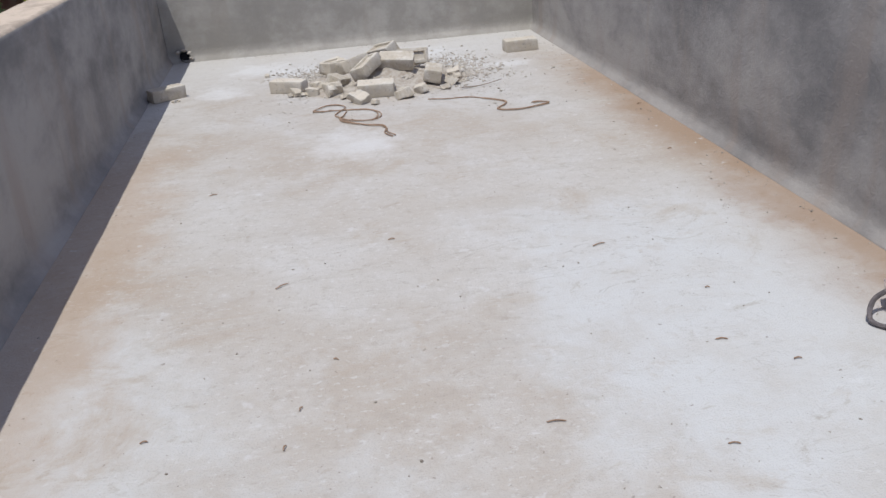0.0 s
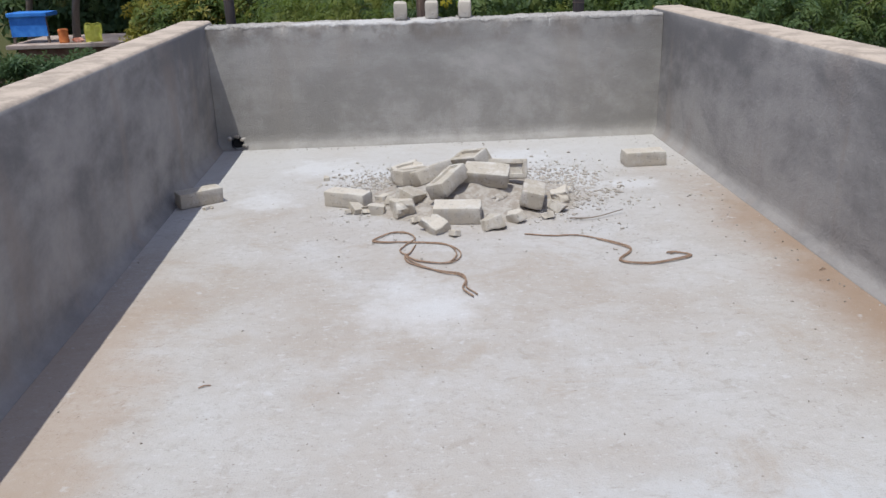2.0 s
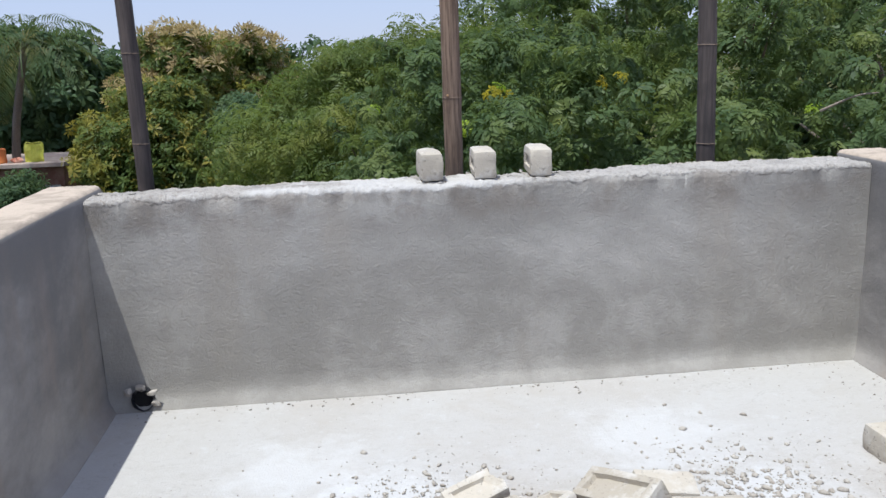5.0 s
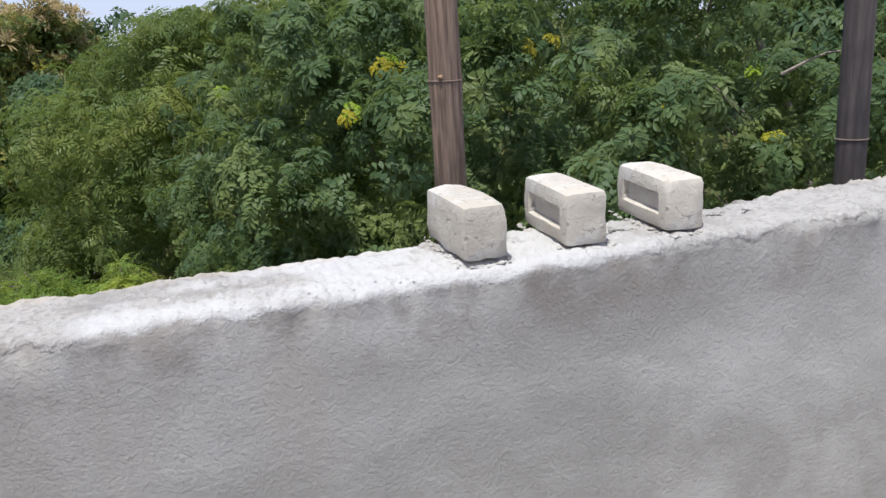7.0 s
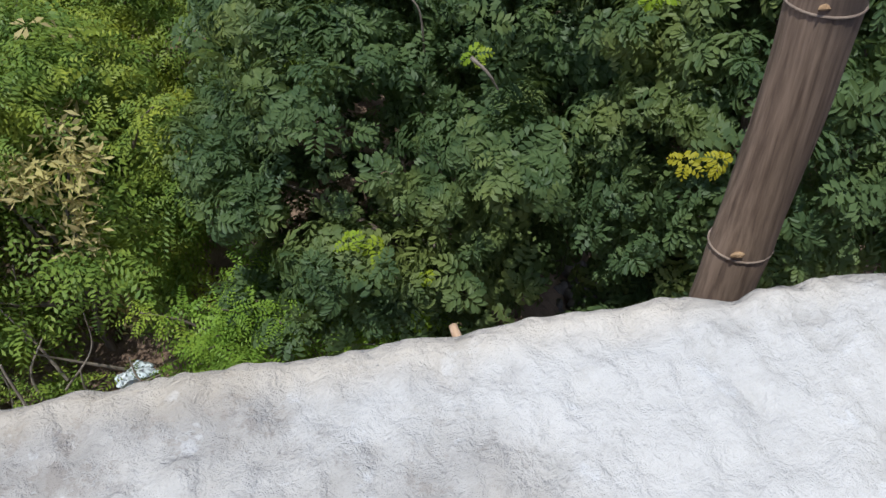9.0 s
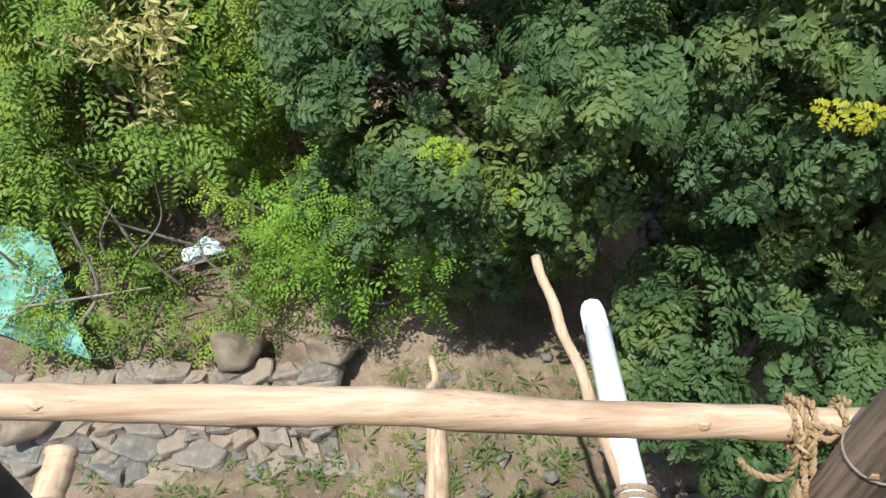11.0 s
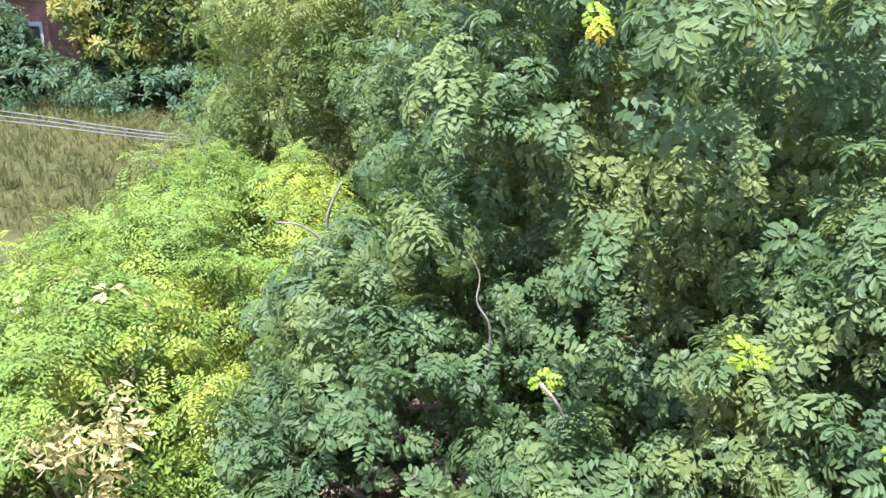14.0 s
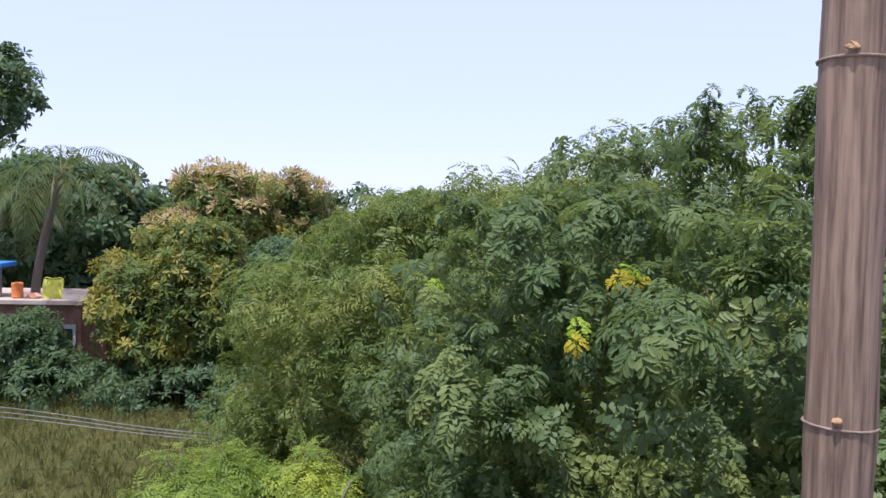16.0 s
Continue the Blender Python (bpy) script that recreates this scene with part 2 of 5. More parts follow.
def make_ground_mat():
    m = Mat("earth", 0.95, 0.1)
    big, mid, fine = m.noise(0.22, 5, 0.6, distort=0.5), m.noise(1.6, 6, 0.65, distort=0.4), m.noise(14, 6, 0.75)
    c = m.mix(m.step(mid, 0.35, 0.65), (0.17, 0.112, 0.08), (0.31, 0.22, 0.155))
    c = m.mix(m.step(fine, 0.5, 0.7, 0, 0.6), c, (0.10, 0.075, 0.05))
    c = m.mix(m.step(m.noise(30, 3, 0.6), 0.6, 0.7, 0, 0.7), c, (0.38, 0.31, 0.22))
    grass = m.mix(fine, (0.045, 0.05, 0.016), (0.10, 0.095, 0.032))
    far = m.step(m.math("ADD", m.axis(1), m.math("MULTIPLY", mid, 3.0)), 11.5, 14.0)
    near = m.step(big, 0.54, 0.66, 0, 0.15)
    return m.colour(m.mix(m.math("MAXIMUM", far, near), c, grass)).bump([(mid, 0.6), (fine, 0.7)], 0.05).m


SCREED = make_floor_mat()
FAR_WALL = make_wall_mat("grey_cement_plaster", (0.48, 0.455, 0.415), (0.32, 0.302, 0.272), (0.375, 0.338, 0.288), (0.47, 0.435, 0.39), 0.793, True)
# brown-grey plaster, darkened against FAR_WALL to carry the side walls' shade
SIDE_WALL = make_wall_mat("brown_grey_plaster_shade_toned", (0.365, 0.342, 0.315), (0.19, 0.18, 0.172), (0.30, 0.252, 0.214), (0.52, 0.43, 0.34), 0.823)
BRICK = make_brick_mat()
RUBBLE = make_plain("mortar_rubble", (0.37, 0.33, 0.28), (0.50, 0.46, 0.40), 20)
DARK_BAMBOO = make_bamboo_mat("weathered_bamboo", (0.10, 0.066, 0.046), (0.29, 0.205, 0.145), (0.05, 0.038, 0.034))
BLACK_BAMBOO = make_bamboo_mat("blackened_bamboo", (0.05, 0.042, 0.04), (0.105, 0.085, 0.075), (0.035, 0.03, 0.028))
PALE_WOOD = make_bamboo_mat("peeled_wood", (0.43, 0.27, 0.16), (0.57, 0.405, 0.275), (0.25, 0.15, 0.09), 1)
RAIL_WOOD = make_bamboo_mat("peeled_rail_wood", (0.41, 0.25, 0.15), (0.58, 0.41, 0.285), (0.24, 0.14, 0.085), 0)
NODE_RIM = make_plain("bamboo_node_rim", (0.19, 0.14, 0.105), (0.28, 0.215, 0.165), 30)
ROPE = make_plain("coir_rope", (0.30, 0.185, 0.095), (0.42, 0.28, 0.16), 60)
BROWN_ROPE = make_plain("dusty_rope", (0.26, 0.17, 0.11), (0.38, 0.27, 0.19), 60)
PVC = make_plain("white_plastic", (0.74, 0.73, 0.71), (0.82, 0.81, 0.80), 6, 0.45, 0.08)
EARTH = make_ground_mat()
STONE_MAT = Mat("field_stone", 0.9, 0.2)
tone = STONE_MAT.mix(STONE_MAT.random(), (0.13, 0.118, 0.108), (0.30, 0.215, 0.155))
tone = STONE_MAT.mix(STONE_MAT.step(STONE_MAT.noise(9, 5, 0.7), 0.45, 0.68, 0, 0.7), tone, (0.31, 0.265, 0.215))
STONE = STONE_MAT.colour(tone).bump([(STONE_MAT.noise(14, 5, 0.7), 0.5), (STONE_MAT.noise(60, 3, 0.7), 0.4)], 0.02).m
EARTH_ROCK = make_plain("crusted_rock", (0.17, 0.12, 0.085), (0.29, 0.22, 0.155), 5, 0.95, 0.6)
PALE_TWIG = make_plain("pale_twig", (0.19, 0.155, 0.12), (0.31, 0.26, 0.205), 12)
BARK = make_bamboo_mat("tree_bark", (0.10, 0.075, 0.055), (0.20, 0.16, 0.125), (0.13, 0.11, 0.09))
DEEP_LEAF = make_leaf_mat("deep_green_leaf", (0.056, 0.096, 0.042), (0.12, 0.172, 0.063), (0.215, 0.248, 0.07), (0.27, 0.36, 0.08))
FEATHER_LEAF = make_leaf_mat("feathery_leaf", (0.088, 0.135, 0.04), (0.155, 0.20, 0.052), (0.235, 0.25, 0.06), (0.24, 0.32, 0.05))
BRIGHT_LEAF = make_leaf_mat("bright_leaf", (0.11, 0.19, 0.042), (0.235, 0.31, 0.05), (0.42, 0.43, 0.05), (0.32, 0.38, 0.06))
# brightened leaf green, sunlight on the low bush is put into its colour
LIT_LEAF = make_leaf_mat("sunlit_green_leaf", (0.13, 0.24, 0.035), (0.24, 0.35, 0.045), (0.36, 0.40, 0.05), (0.34, 0.44, 0.05))
MANGO_LEAF = make_leaf_mat("mango_leaf", (0.06, 0.105, 0.032), (0.125, 0.175, 0.045), (0.34, 0.29, 0.05), (0.32, 0.3, 0.05))
FAR_LEAF = make_leaf_mat("far_leaf", (0.06, 0.11, 0.055), (0.10, 0.155, 0.07), (0.15, 0.20, 0.08), (0.17, 0.24, 0.08))
PALM_LEAF = make_leaf_mat("palm_leaf", (0.05, 0.085, 0.032), (0.085, 0.12, 0.045), (0.20, 0.17, 0.06), (0.16, 0.2, 0.05))
YELLOW_LEAF = make_leaf_mat("yellow_leaf", (0.25, 0.24, 0.022), (0.40, 0.33, 0.028), (0.40, 0.38, 0.025), (0.5, 0.42, 0.03))
LIME_LEAF = make_leaf_mat("lime_leaf", (0.17, 0.27, 0.02), (0.27, 0.36, 0.028), (0.32, 0.36, 0.03), (0.34, 0.44, 0.03))
DRY_LEAF = make_leaf_mat("dry_leaf", (0.46, 0.37, 0.15), (0.62, 0.52, 0.26), (0.52, 0.46, 0.16), (0.4, 0.33, 0.12), 0.8)
BLOSSOM = make_leaf_mat("tan_blossom", (0.36, 0.27, 0.13), (0.47, 0.37, 0.20), (0.40, 0.33, 0.15), (0.4, 0.33, 0.12), 0.8)
YOUNG_LEAF = make_leaf_mat("young_mango_leaf", (0.22, 0.19, 0.045), (0.33, 0.28, 0.055), (0.32, 0.30, 0.06), (0.4, 0.34, 0.06))
GRASS_BLADE = make_leaf_mat("dry_grass", (0.075, 0.085, 0.024), (0.145, 0.145, 0.045), (0.22, 0.195, 0.07), (0.17, 0.17, 0.04), 0.7)


# ---- mesh helpers ----
def part(name, bm, material, parent=None, label="", smooth=False):
    """Links a bmesh as one mesh object, under a thing or a part."""
    me = bpy.data.meshes.new(name)
    bm.to_mesh(me)
    bm.free()
    me.materials.append(material)
    if smooth:
        me.shade_smooth()
    if smooth == "worn":
        me.set_sharp_from_angle(angle=radians(28))
    ob = new(name, me)
    ob.parent = parent
    if label:
        tagged(ob, label)
    return ob


def quads(name, v, f, material, parent=None, label="", smooth=False):
    """Links arrays of points and four-cornered faces as one mesh object."""
    me = bpy.data.meshes.new(name)
    me.vertices.add(len(v)), me.loops.add(f.size), me.polygons.add(len(f))
    me.vertices.foreach_set("co", np.ascontiguousarray(v, dtype=np.float32).ravel())
    me.loops.foreach_set("vertex_index", np.ascontiguousarray(f, dtype=np.int32).ravel())
    me.polygons.foreach_set("loop_start", np.arange(0, f.size, f.shape[1], dtype=np.int32))
    me.update(calc_edges=True)
    me.materials.append(material)
    if smooth:
        me.shade_smooth()
    ob = new(name, me)
    ob.parent = parent
    if label:
        tagged(ob, label)
    return ob


def thing(name, label, category, place=(0, 0, 0), group="", kind=""):
    ob = new(name)
    ob.location = place
    ob.empty_display_size = 0.1
    return tagged(ob, label, category, group, kind)


def box_bm(x0, x1, y0, y1, z0, z1, bevel=0.0):
    bm = bmesh.new()
    bmesh.ops.create_cube(bm, size=1)
    bm.transform(Matrix.Translation(((x0 + x1) / 2, (y0 + y1) / 2, (z0 + z1) / 2)) @ Matrix.Diagonal((x1 - x0, y1 - y0, z1 - z0, 1)))
    if bevel:
        bmesh.ops.bevel(bm, geom=bm.edges[:], offset=bevel, segments=2, affect="EDGES", profile=0.6)
    return bm


def spline(points, per=8):
    """A smooth line through the points (Catmull-Rom)."""
    p = [Vector(q) for q in points]
    p = [2 * p[0] - p[1]] + p + [2 * p[-1] - p[-2]]
    out = []
    for i in range(1, len(p) - 2):
        for k in range(per):
            t = k / per
            out.append(0.5 * (2 * p[i] + (p[i + 1] - p[i - 1]) * t + (2 * p[i - 1] - 5 * p[i] + 4 * p[i + 1] - p[i + 2]) * t * t
                              + (3 * p[i] - p[i - 1] - 3 * p[i + 1] + p[i + 2]) * t ** 3))
    return out + [p[-2]]


def tube(line, radii, sides=8, wobble=0.0, seed=0.0, caps=True):
    """Points and faces of a tube along a line, with a radius at each point."""
    line = [Vector(q) for q in line]
    n = len(line)
    radii = [radii] * n if isinstance(radii, (int, float)) else radii
    v, f = [], []
    ref = Vector((0.31, 0.87, 0.38))
    for i, c in enumerate(line):
        d = (line[min(i + 1, n - 1)] - line[max(i - 1, 0)]).normalized()
        a = d.cross(ref).normalized()
        b = d.cross(a)
        for k in range(sides):
            w = 2 * math.pi * k / sides
            r = radii[i] * (1 + wobble * noise.noise(Vector((math.cos(w) * 1.3, math.sin(w) * 1.3 + seed, i * 0.45 + seed))))
            v.append(c + (a * math.cos(w) + b * math.sin(w)) * r)
    for i in range(n - 1):
        for k in range(sides):
            m = (k + 1) % sides
            f.append((i * sides + k, i * sides + m, (i + 1) * sides + m, (i + 1) * sides + k))
    bm = bmesh.new()
    vs = [bm.verts.new(q) for q in v]
    for q in f:
        bm.faces.new([vs[k] for k in q])
    if caps:
        bm.faces.new(vs[:sides][::-1]), bm.faces.new(vs[-sides:])
    bmesh.ops.recalc_face_normals(bm, faces=bm.faces)
    return bm


def twisted(line, r, sides=6, pitch=0.03):
    """Two strands laid round each other along a line."""
    line = [Vector(q) for q in line]
    whole = bmesh.new()
    for ph in (0, math.pi):
        pts, run = [], 0.0
        for i, c in enumerate(line):
            d = (line[min(i + 1, len(line) - 1)] - line[max(i - 1, 0)]).normalized()
            a = d.cross(Vector((0.2, 0.1, 1))).normalized()
            b = d.cross(a)
            run += (c - line[i - 1]).length if i else 0
            w = ph + run / pitch * 2 * math.pi
            pts.append(c + (a * math.cos(w) + b * math.sin(w)) * r * 0.5)
        one = tube(pts, r * 0.62, sides)
        me = bpy.data.meshes.new("strand")
        one.to_mesh(me), one.free()
        whole.from_mesh(me)
        bpy.data.meshes.remove(me)
    return whole


def ring_bm(centre, r, thick, normal=(0, 0, 1), segs=22):
    m = Vector(normal).normalized().to_track_quat("Z", "Y").to_matrix()
    pts = [Vector(centre) + m @ Vector((r * math.cos(w), r * math.sin(w), 0)) for w in (2 * math.pi * k / segs for k in range(segs + 1))]
    return tube(pts, thick, 6, caps=False)


def lump(rng, size, squash=(1, 1, 1), rough=0.28, level=2):
    """A broken stone: an icosphere cut and pushed about."""
    bm = bmesh.new()
    bmesh.ops.create_icosphere(bm, subdivisions=level, radius=1)
    off = Vector((rng.uniform(-50, 50), rng.uniform(-50, 50), rng.uniform(-50, 50)))
    cuts = [(Vector((rng.gauss(0, 1), rng.gauss(0, 1), rng.gauss(0, 1))).normalized(), rng.uniform(0.35, 0.7)) for _ in range(9)]
    for p in bm.verts:
        q = p.co.copy()
        for nrm, d in cuts:
            h = q.dot(nrm) - d
            if h > 0:
                q -= nrm * h * 0.92
        q *= 1 + rough * noise.noise(q * 1.7 + off)
        p.co = Vector((q.x * squash[0], q.y * squash[1], q.z * squash[2])) * size
    return bm


# ---- the roof terrace ----
X1, TOP = 3.02, 0.838          # clear width between the side walls, parapet height
NEAR, OUT = -8.6, 0.24        # near end of the terrace, outer face of the far wall


def rough_wall(name, along, a0, a1, inner, outer, top, segs, material, label, ragged, seed):
    """A plastered parapet: a profile swept along x or y, with a mortar skirting, rounded arrises and an uneven top."""
    prof = [(0.0, -0.16, 0), (-0.035, -0.002, 0), (-0.03, 0.006, 0.2), (-0.012, 0.03, 0.5), (0.0, 0.055, 0.6)]
    prof += [(0.0, 0.055 + (top - 0.085) * k / 14, 0.6) for k in range(1, 15)]
    prof += [(0.002, top - 0.018, 1.0), (0.009, top - 0.006, 1.0), (0.02, top, 1.0)]
    wide = abs(outer - inner)
    prof += [(0.02 + (wide - 0.04) * k / 30, top, 1.0) for k in range(1, 31)]
    prof += [(wide - 0.008, top - 0.006, 1.0), (wide, top - 0.02, 1.0), (wide, top - 0.06, 1.0), (wide, top - 0.12, 0.6), (wide, -0.16, 0)]
    sgn = 1 if outer > inner else -1
    v = []
    for i in range(segs + 1):
        s = a0 + (a1 - a0) * i / segs
        for d, z, w in prof:
            q = Vector((s * 1.0, d * 1.0, z)) + Vector((seed, 0, 0))
            dz = dd = 0.0
            if w >= 1.0:
                dz = ragged * ((0.3 if ragged > 0.005 else 0.55) * noise.noise(q * 6) + (0.2 if ragged > 0.005 else 0.4) * noise.noise(q * 17) + 0.38 * noise.noise(q * 43) + 0.22 * noise.noise(q * 90))
                k = noise.noise(q * 3.3 + Vector((7, 1, 2)))
                dz += ragged * 1.1 * max(0.0, k + 0.1) * abs(noise.noise(q * 38)) + ragged * 0.5 * abs(noise.noise(q * 75)) * max(0.0, k + 0.2)
                if ragged > 0.005:
                    # layers of mortar with broken edges, and a crumbled band along the inner arris
                    lay = noise.noise(q * 4.6 + Vector((3, 9, 1))) + 0.4 * noise.noise(q * 19) + 0.25 * noise.noise(q * 60)
                    broken = min(1.0, max(0.0, 3.0 * noise.noise(q * 2.1 + Vector((2, 5, 8))) + 0.35))
                    dz += broken * (0.0045 * min(1.0, max(0.0, (lay - 0.02) / 0.015)) + 0.003 * min(1.0, max(0.0, (0.3 - abs(lay)) / 0.015)) + 0.002 * noise.noise(q * 130)) - 0.004
                    loose = max(0.0, 1.0 - d / 0.085) * min(1.0, max(0.0, 2.2 * noise.noise(Vector((s * 2.6, 3.1, seed))) + 0.5))
                    dz += loose * (0.011 * abs(noise.noise(q * 52)) + 0.008 * noise.noise(q * 95) - 0.003)
                if d > wide - 0.1:
                    dd = ragged * (1.3 * round(2.2 * noise.noise(Vector((s * 3.3 + seed, 0.3, 0)))) + 1.0 * noise.noise(Vector((s * 3.1 + seed, 0.3, 0))) + 1.1 * noise.noise(Vector((s * 11 + seed, 2.0, 0))) + 0.8 * noise.noise(Vector((s * 31, 5.0, seed))))
                    dd = min(1.25 * dd, 0.8 * ragged)
                elif d < 0.03:
                    dd = ragged * (0.5 * noise.noise(Vector((s * 9, z * 9, seed))) + 0.4 * noise.noise(Vector((s * 27, z * 27, seed))))
            elif w > 0.1:
                dd = 0.006 * noise.noise(Vector((s * 1.7, z * 2.1, seed))) + 0.0018 * noise.noise(Vector((s * 13, z * 13, seed)))
            p = inner + sgn * (d + dd)
            v.append((s, p, z + dz) if along == "x" else (p, s, z + dz))
    n = len(prof)
    i, k = np.meshgrid(np.arange(segs), np.arange(n - 1), indexing="ij")
    a = (i * n + k).ravel()
    f = np.stack([a, a + 1, a + n + 1, a + n], 1)
    flip = (along == "x") != (sgn > 0)
    ob = quads(name, np.array(v), f[:, ::-1] if flip else f, material, smooth=True)
    return tagged(ob, label, "wall", kind="structure")


def flat_sheet(name, x0, x1, y0, y1, z, nx, ny, amp, material):
    xs, ys = np.linspace(x0, x1, nx + 1), np.linspace(y0, y1, ny + 1)
    v = np.array([(x, y, z + amp * (noise.noise(Vector((x * 1.3, y * 1.3, 3))) + 0.35 * noise.noise(Vector((x * 6, y * 6, 8))))) for y in ys for x in xs])
    i, k = np.meshgrid(np.arange(ny), np.arange(nx), indexing="ij")
    a = (i * (nx + 1) + k).ravel()
    return quads(name, v, np.stack([a, a + 1, a + nx + 2, a + nx + 1], 1), material, smooth=True)


tagged(flat_sheet("floor", -0.01, X1 + 0.01, NEAR, 0.01, 0.0, 60, 170, 0.004, SCREED), "dusty pale cement screed on the roof terrace", "floor", kind="structure")
tagged(part("roof_slab", box_bm(-0.22, X1 + 0.22, NEAR - 0.2, 0.235, -0.3, -0.16), FAR_WALL), "concrete roof slab under the terrace", "slab", kind="structure")
rough_wall("wall_north", "x", 0.0, X1, 0.0, OUT, TOP - 0.021, 1000, FAR_WALL, "grey cement plastered parapet with ragged white mortar top", 0.0125, 4.0)
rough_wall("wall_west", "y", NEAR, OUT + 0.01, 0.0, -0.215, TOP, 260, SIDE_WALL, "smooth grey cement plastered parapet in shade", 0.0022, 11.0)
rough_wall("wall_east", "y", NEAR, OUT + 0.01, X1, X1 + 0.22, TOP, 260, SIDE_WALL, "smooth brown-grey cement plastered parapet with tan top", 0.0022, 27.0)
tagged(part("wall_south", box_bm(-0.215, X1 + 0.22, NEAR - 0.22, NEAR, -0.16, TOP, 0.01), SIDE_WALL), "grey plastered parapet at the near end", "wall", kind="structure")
for nm, b in (("wall_outer_north", (-0.2, X1 + 0.2, 0.02, 0.225, -4.9, -0.3)), ("wall_outer_west", (-0.2, 0.0, NEAR, 0.02, -4.9, -0.3)),
              ("wall_outer_east", (X1, X1 + 0.2, NEAR, 0.02, -4.9, -0.3)), ("wall_outer_south", (-0.2, X1 + 0.2, NEAR - 0.2, NEAR, -4.9, -0.3))):
    tagged(part(nm, box_bm(*b), FAR_WALL), "grey plastered outside wall of the house", "wall", kind="structure")

# drain mouth in the corner of the far wall: a short dark pipe stub ringed with mortar
drain = thing("drain_outlet", "broken dark drain mouth at the wall foot", "drain", (0.135, -0.02, 0.05))
bm = tube([(0, 0.03, 0), (0, -0.018, 0)], [0.038, 0.042], 14, 0.15, 3.0, caps=False)
part("pipe_mouth", bm, make_plain("black_plastic", (0.012, 0.013, 0.016), (0.03, 0.03, 0.035), 12, 0.5), drain, smooth=True)
# near-black disc painted to stand for the shade inside the pipe
part("pipe_bore", tube([(0, 0.005, 0), (0, 0.0, 0)], 0.036, 14), make_plain("bore_shade_black", (0.008, 0.008, 0.009), (0.015, 0.015, 0.016), 12), drain)
rng = random.Random(5)
for dx, dz in ((-0.045, 0.035), (0.04, 0.03), (0.0, 0.05), (0.05, -0.02)):
    bm = lump(rng, 0.02, (1.2, 0.6, 0.9))
    bm.transform(Matrix.Translation((dx, -0.012, dz)))
    part("mortar_lump", bm, RUBBLE, drain)


# ---- loose bricks ----
def brick_bm(seed, l=0.235, w=0.105, h=0.082, frog=True, broken=0.0, worn=0.007):
    """A pressed brick with worn arrises and a sunk frog in its top."""
    rng = random.Random(seed)
    bm = box_bm(-l / 2, l / 2, -w / 2, w / 2, -h / 2, h / 2, worn)
    if frog:
        top = max(bm.faces, key=lambda q: q.calc_center_median().z + (0.01 if q.normal.z > 0.9 else 0))
        r = bmesh.ops.inset_region(bm, faces=[top], thickness=0.024)
        bmesh.ops.inset_region(bm, faces=[top], thickness=0.006, depth=-0.013)
    bmesh.ops.subdivide_edges(bm, edges=[e for e in bm.edges if e.calc_length() > 0.05], cuts=3, use_grid_fill=True)
    off = Vector((rng.uniform(-40, 40), rng.uniform(-40, 40), rng.uniform(-40, 40)))
    for p in bm.verts:
        q = p.co
        corner = abs(q.x) / (l / 2) + abs(q.y) / (w / 2) + abs(q.z) / (h / 2)
        wear = max(0.0, corner - 2.35)
        d = 0.0045 * noise.noise(q * 24 + off) + 0.003 * noise.noise(q * 60 + off)
        p.co = q * (1 - 7.5 * worn * wear * (0.6 + noise.noise(q * 15 + off))) + q.normalized() * d
        if broken and p.co.x > l * broken:
            p.co.x = l * broken + 0.035 * noise.noise(p.co * 21 + off) + 0.012 * noise.noise(p.co * 60 + off)
    bmesh.ops.recalc_face_normals(bm, faces=bm.faces)
    return bm


def place_brick(seed, m, label, group, frog=True, broken=0.0, name="brick", **size):
    ob = part(name, brick_bm(seed, frog=frog, broken=broken, **size), BRICK, smooth="worn")
    ob.matrix_world = m
    return tagged(ob, label, "brick", group)


PILE = "loose bricks of the rubble heap"
place_brick(1, pose(0.955, -1.40, 0.042, 0, 0, -27), "dusty grey-tan brick lying flat beside the heap", PILE, frog=False)
place_brick(2, pose(1.505, -1.735, 0.05, 4, 0, -7), "flat grey brick at the foot of the rubble heap", PILE, frog=False, w=0.13, h=0.085)
place_brick(3, pose(1.905, -1.56, 0.07, 12, 0, 79), "dusty brick tilted on rubble, its long side up the heap", PILE, frog=False, w=0.115)
place_brick(4, pose(1.475, -1.50, 0.14, -16, -12, 57), "tilted brick with a sunk frog on the heap", PILE, l=0.25)
place_brick(5, pose(1.405, -1.18, 0.10, -20, -8, 33), "brick with a frog half buried in the heap", PILE)
place_brick(6, pose(1.31, -1.13, 0.075, -6, 4, 35), "dusty brick half buried in rubble", PILE)
place_brick(7, pose(1.62, -1.20, 0.17, 24, -14, -58), "brick leaning on the crown of the heap, frog up", PILE)
place_brick(8, pose(1.685, -1.40, 0.14, 18, 4, -12), "brick wedged across the heap over a hollow", PILE, frog=False, w=0.12)
place_brick(9, pose(1.80, -1.27, 0.13, 72, 0, -7), "brick on its edge with its frog showing", PILE)
place_brick(10, pose(1.80, -1.03, 0.07, 8, 5, -5), "short dusty brick at the back of the heap", PILE, l=0.17, frog=False)
place_brick(11, pose(1.30, -0.93, 0.05, 10, -6, 28), "broken brick end at the back of the heap", PILE, broken=0.2)
place_brick(12, pose(1.30, -1.45, 0.05, 20, 10, 60), "half brick propped on small rubble", PILE, broken=0.05, frog=False)
place_brick(13, pose(2.695, -0.805, 0.043, 0, 0, 3), "grey-tan brick lying alone on the screed", "lone bricks", frog=False, l=0.245, w=0.125, h=0.088)
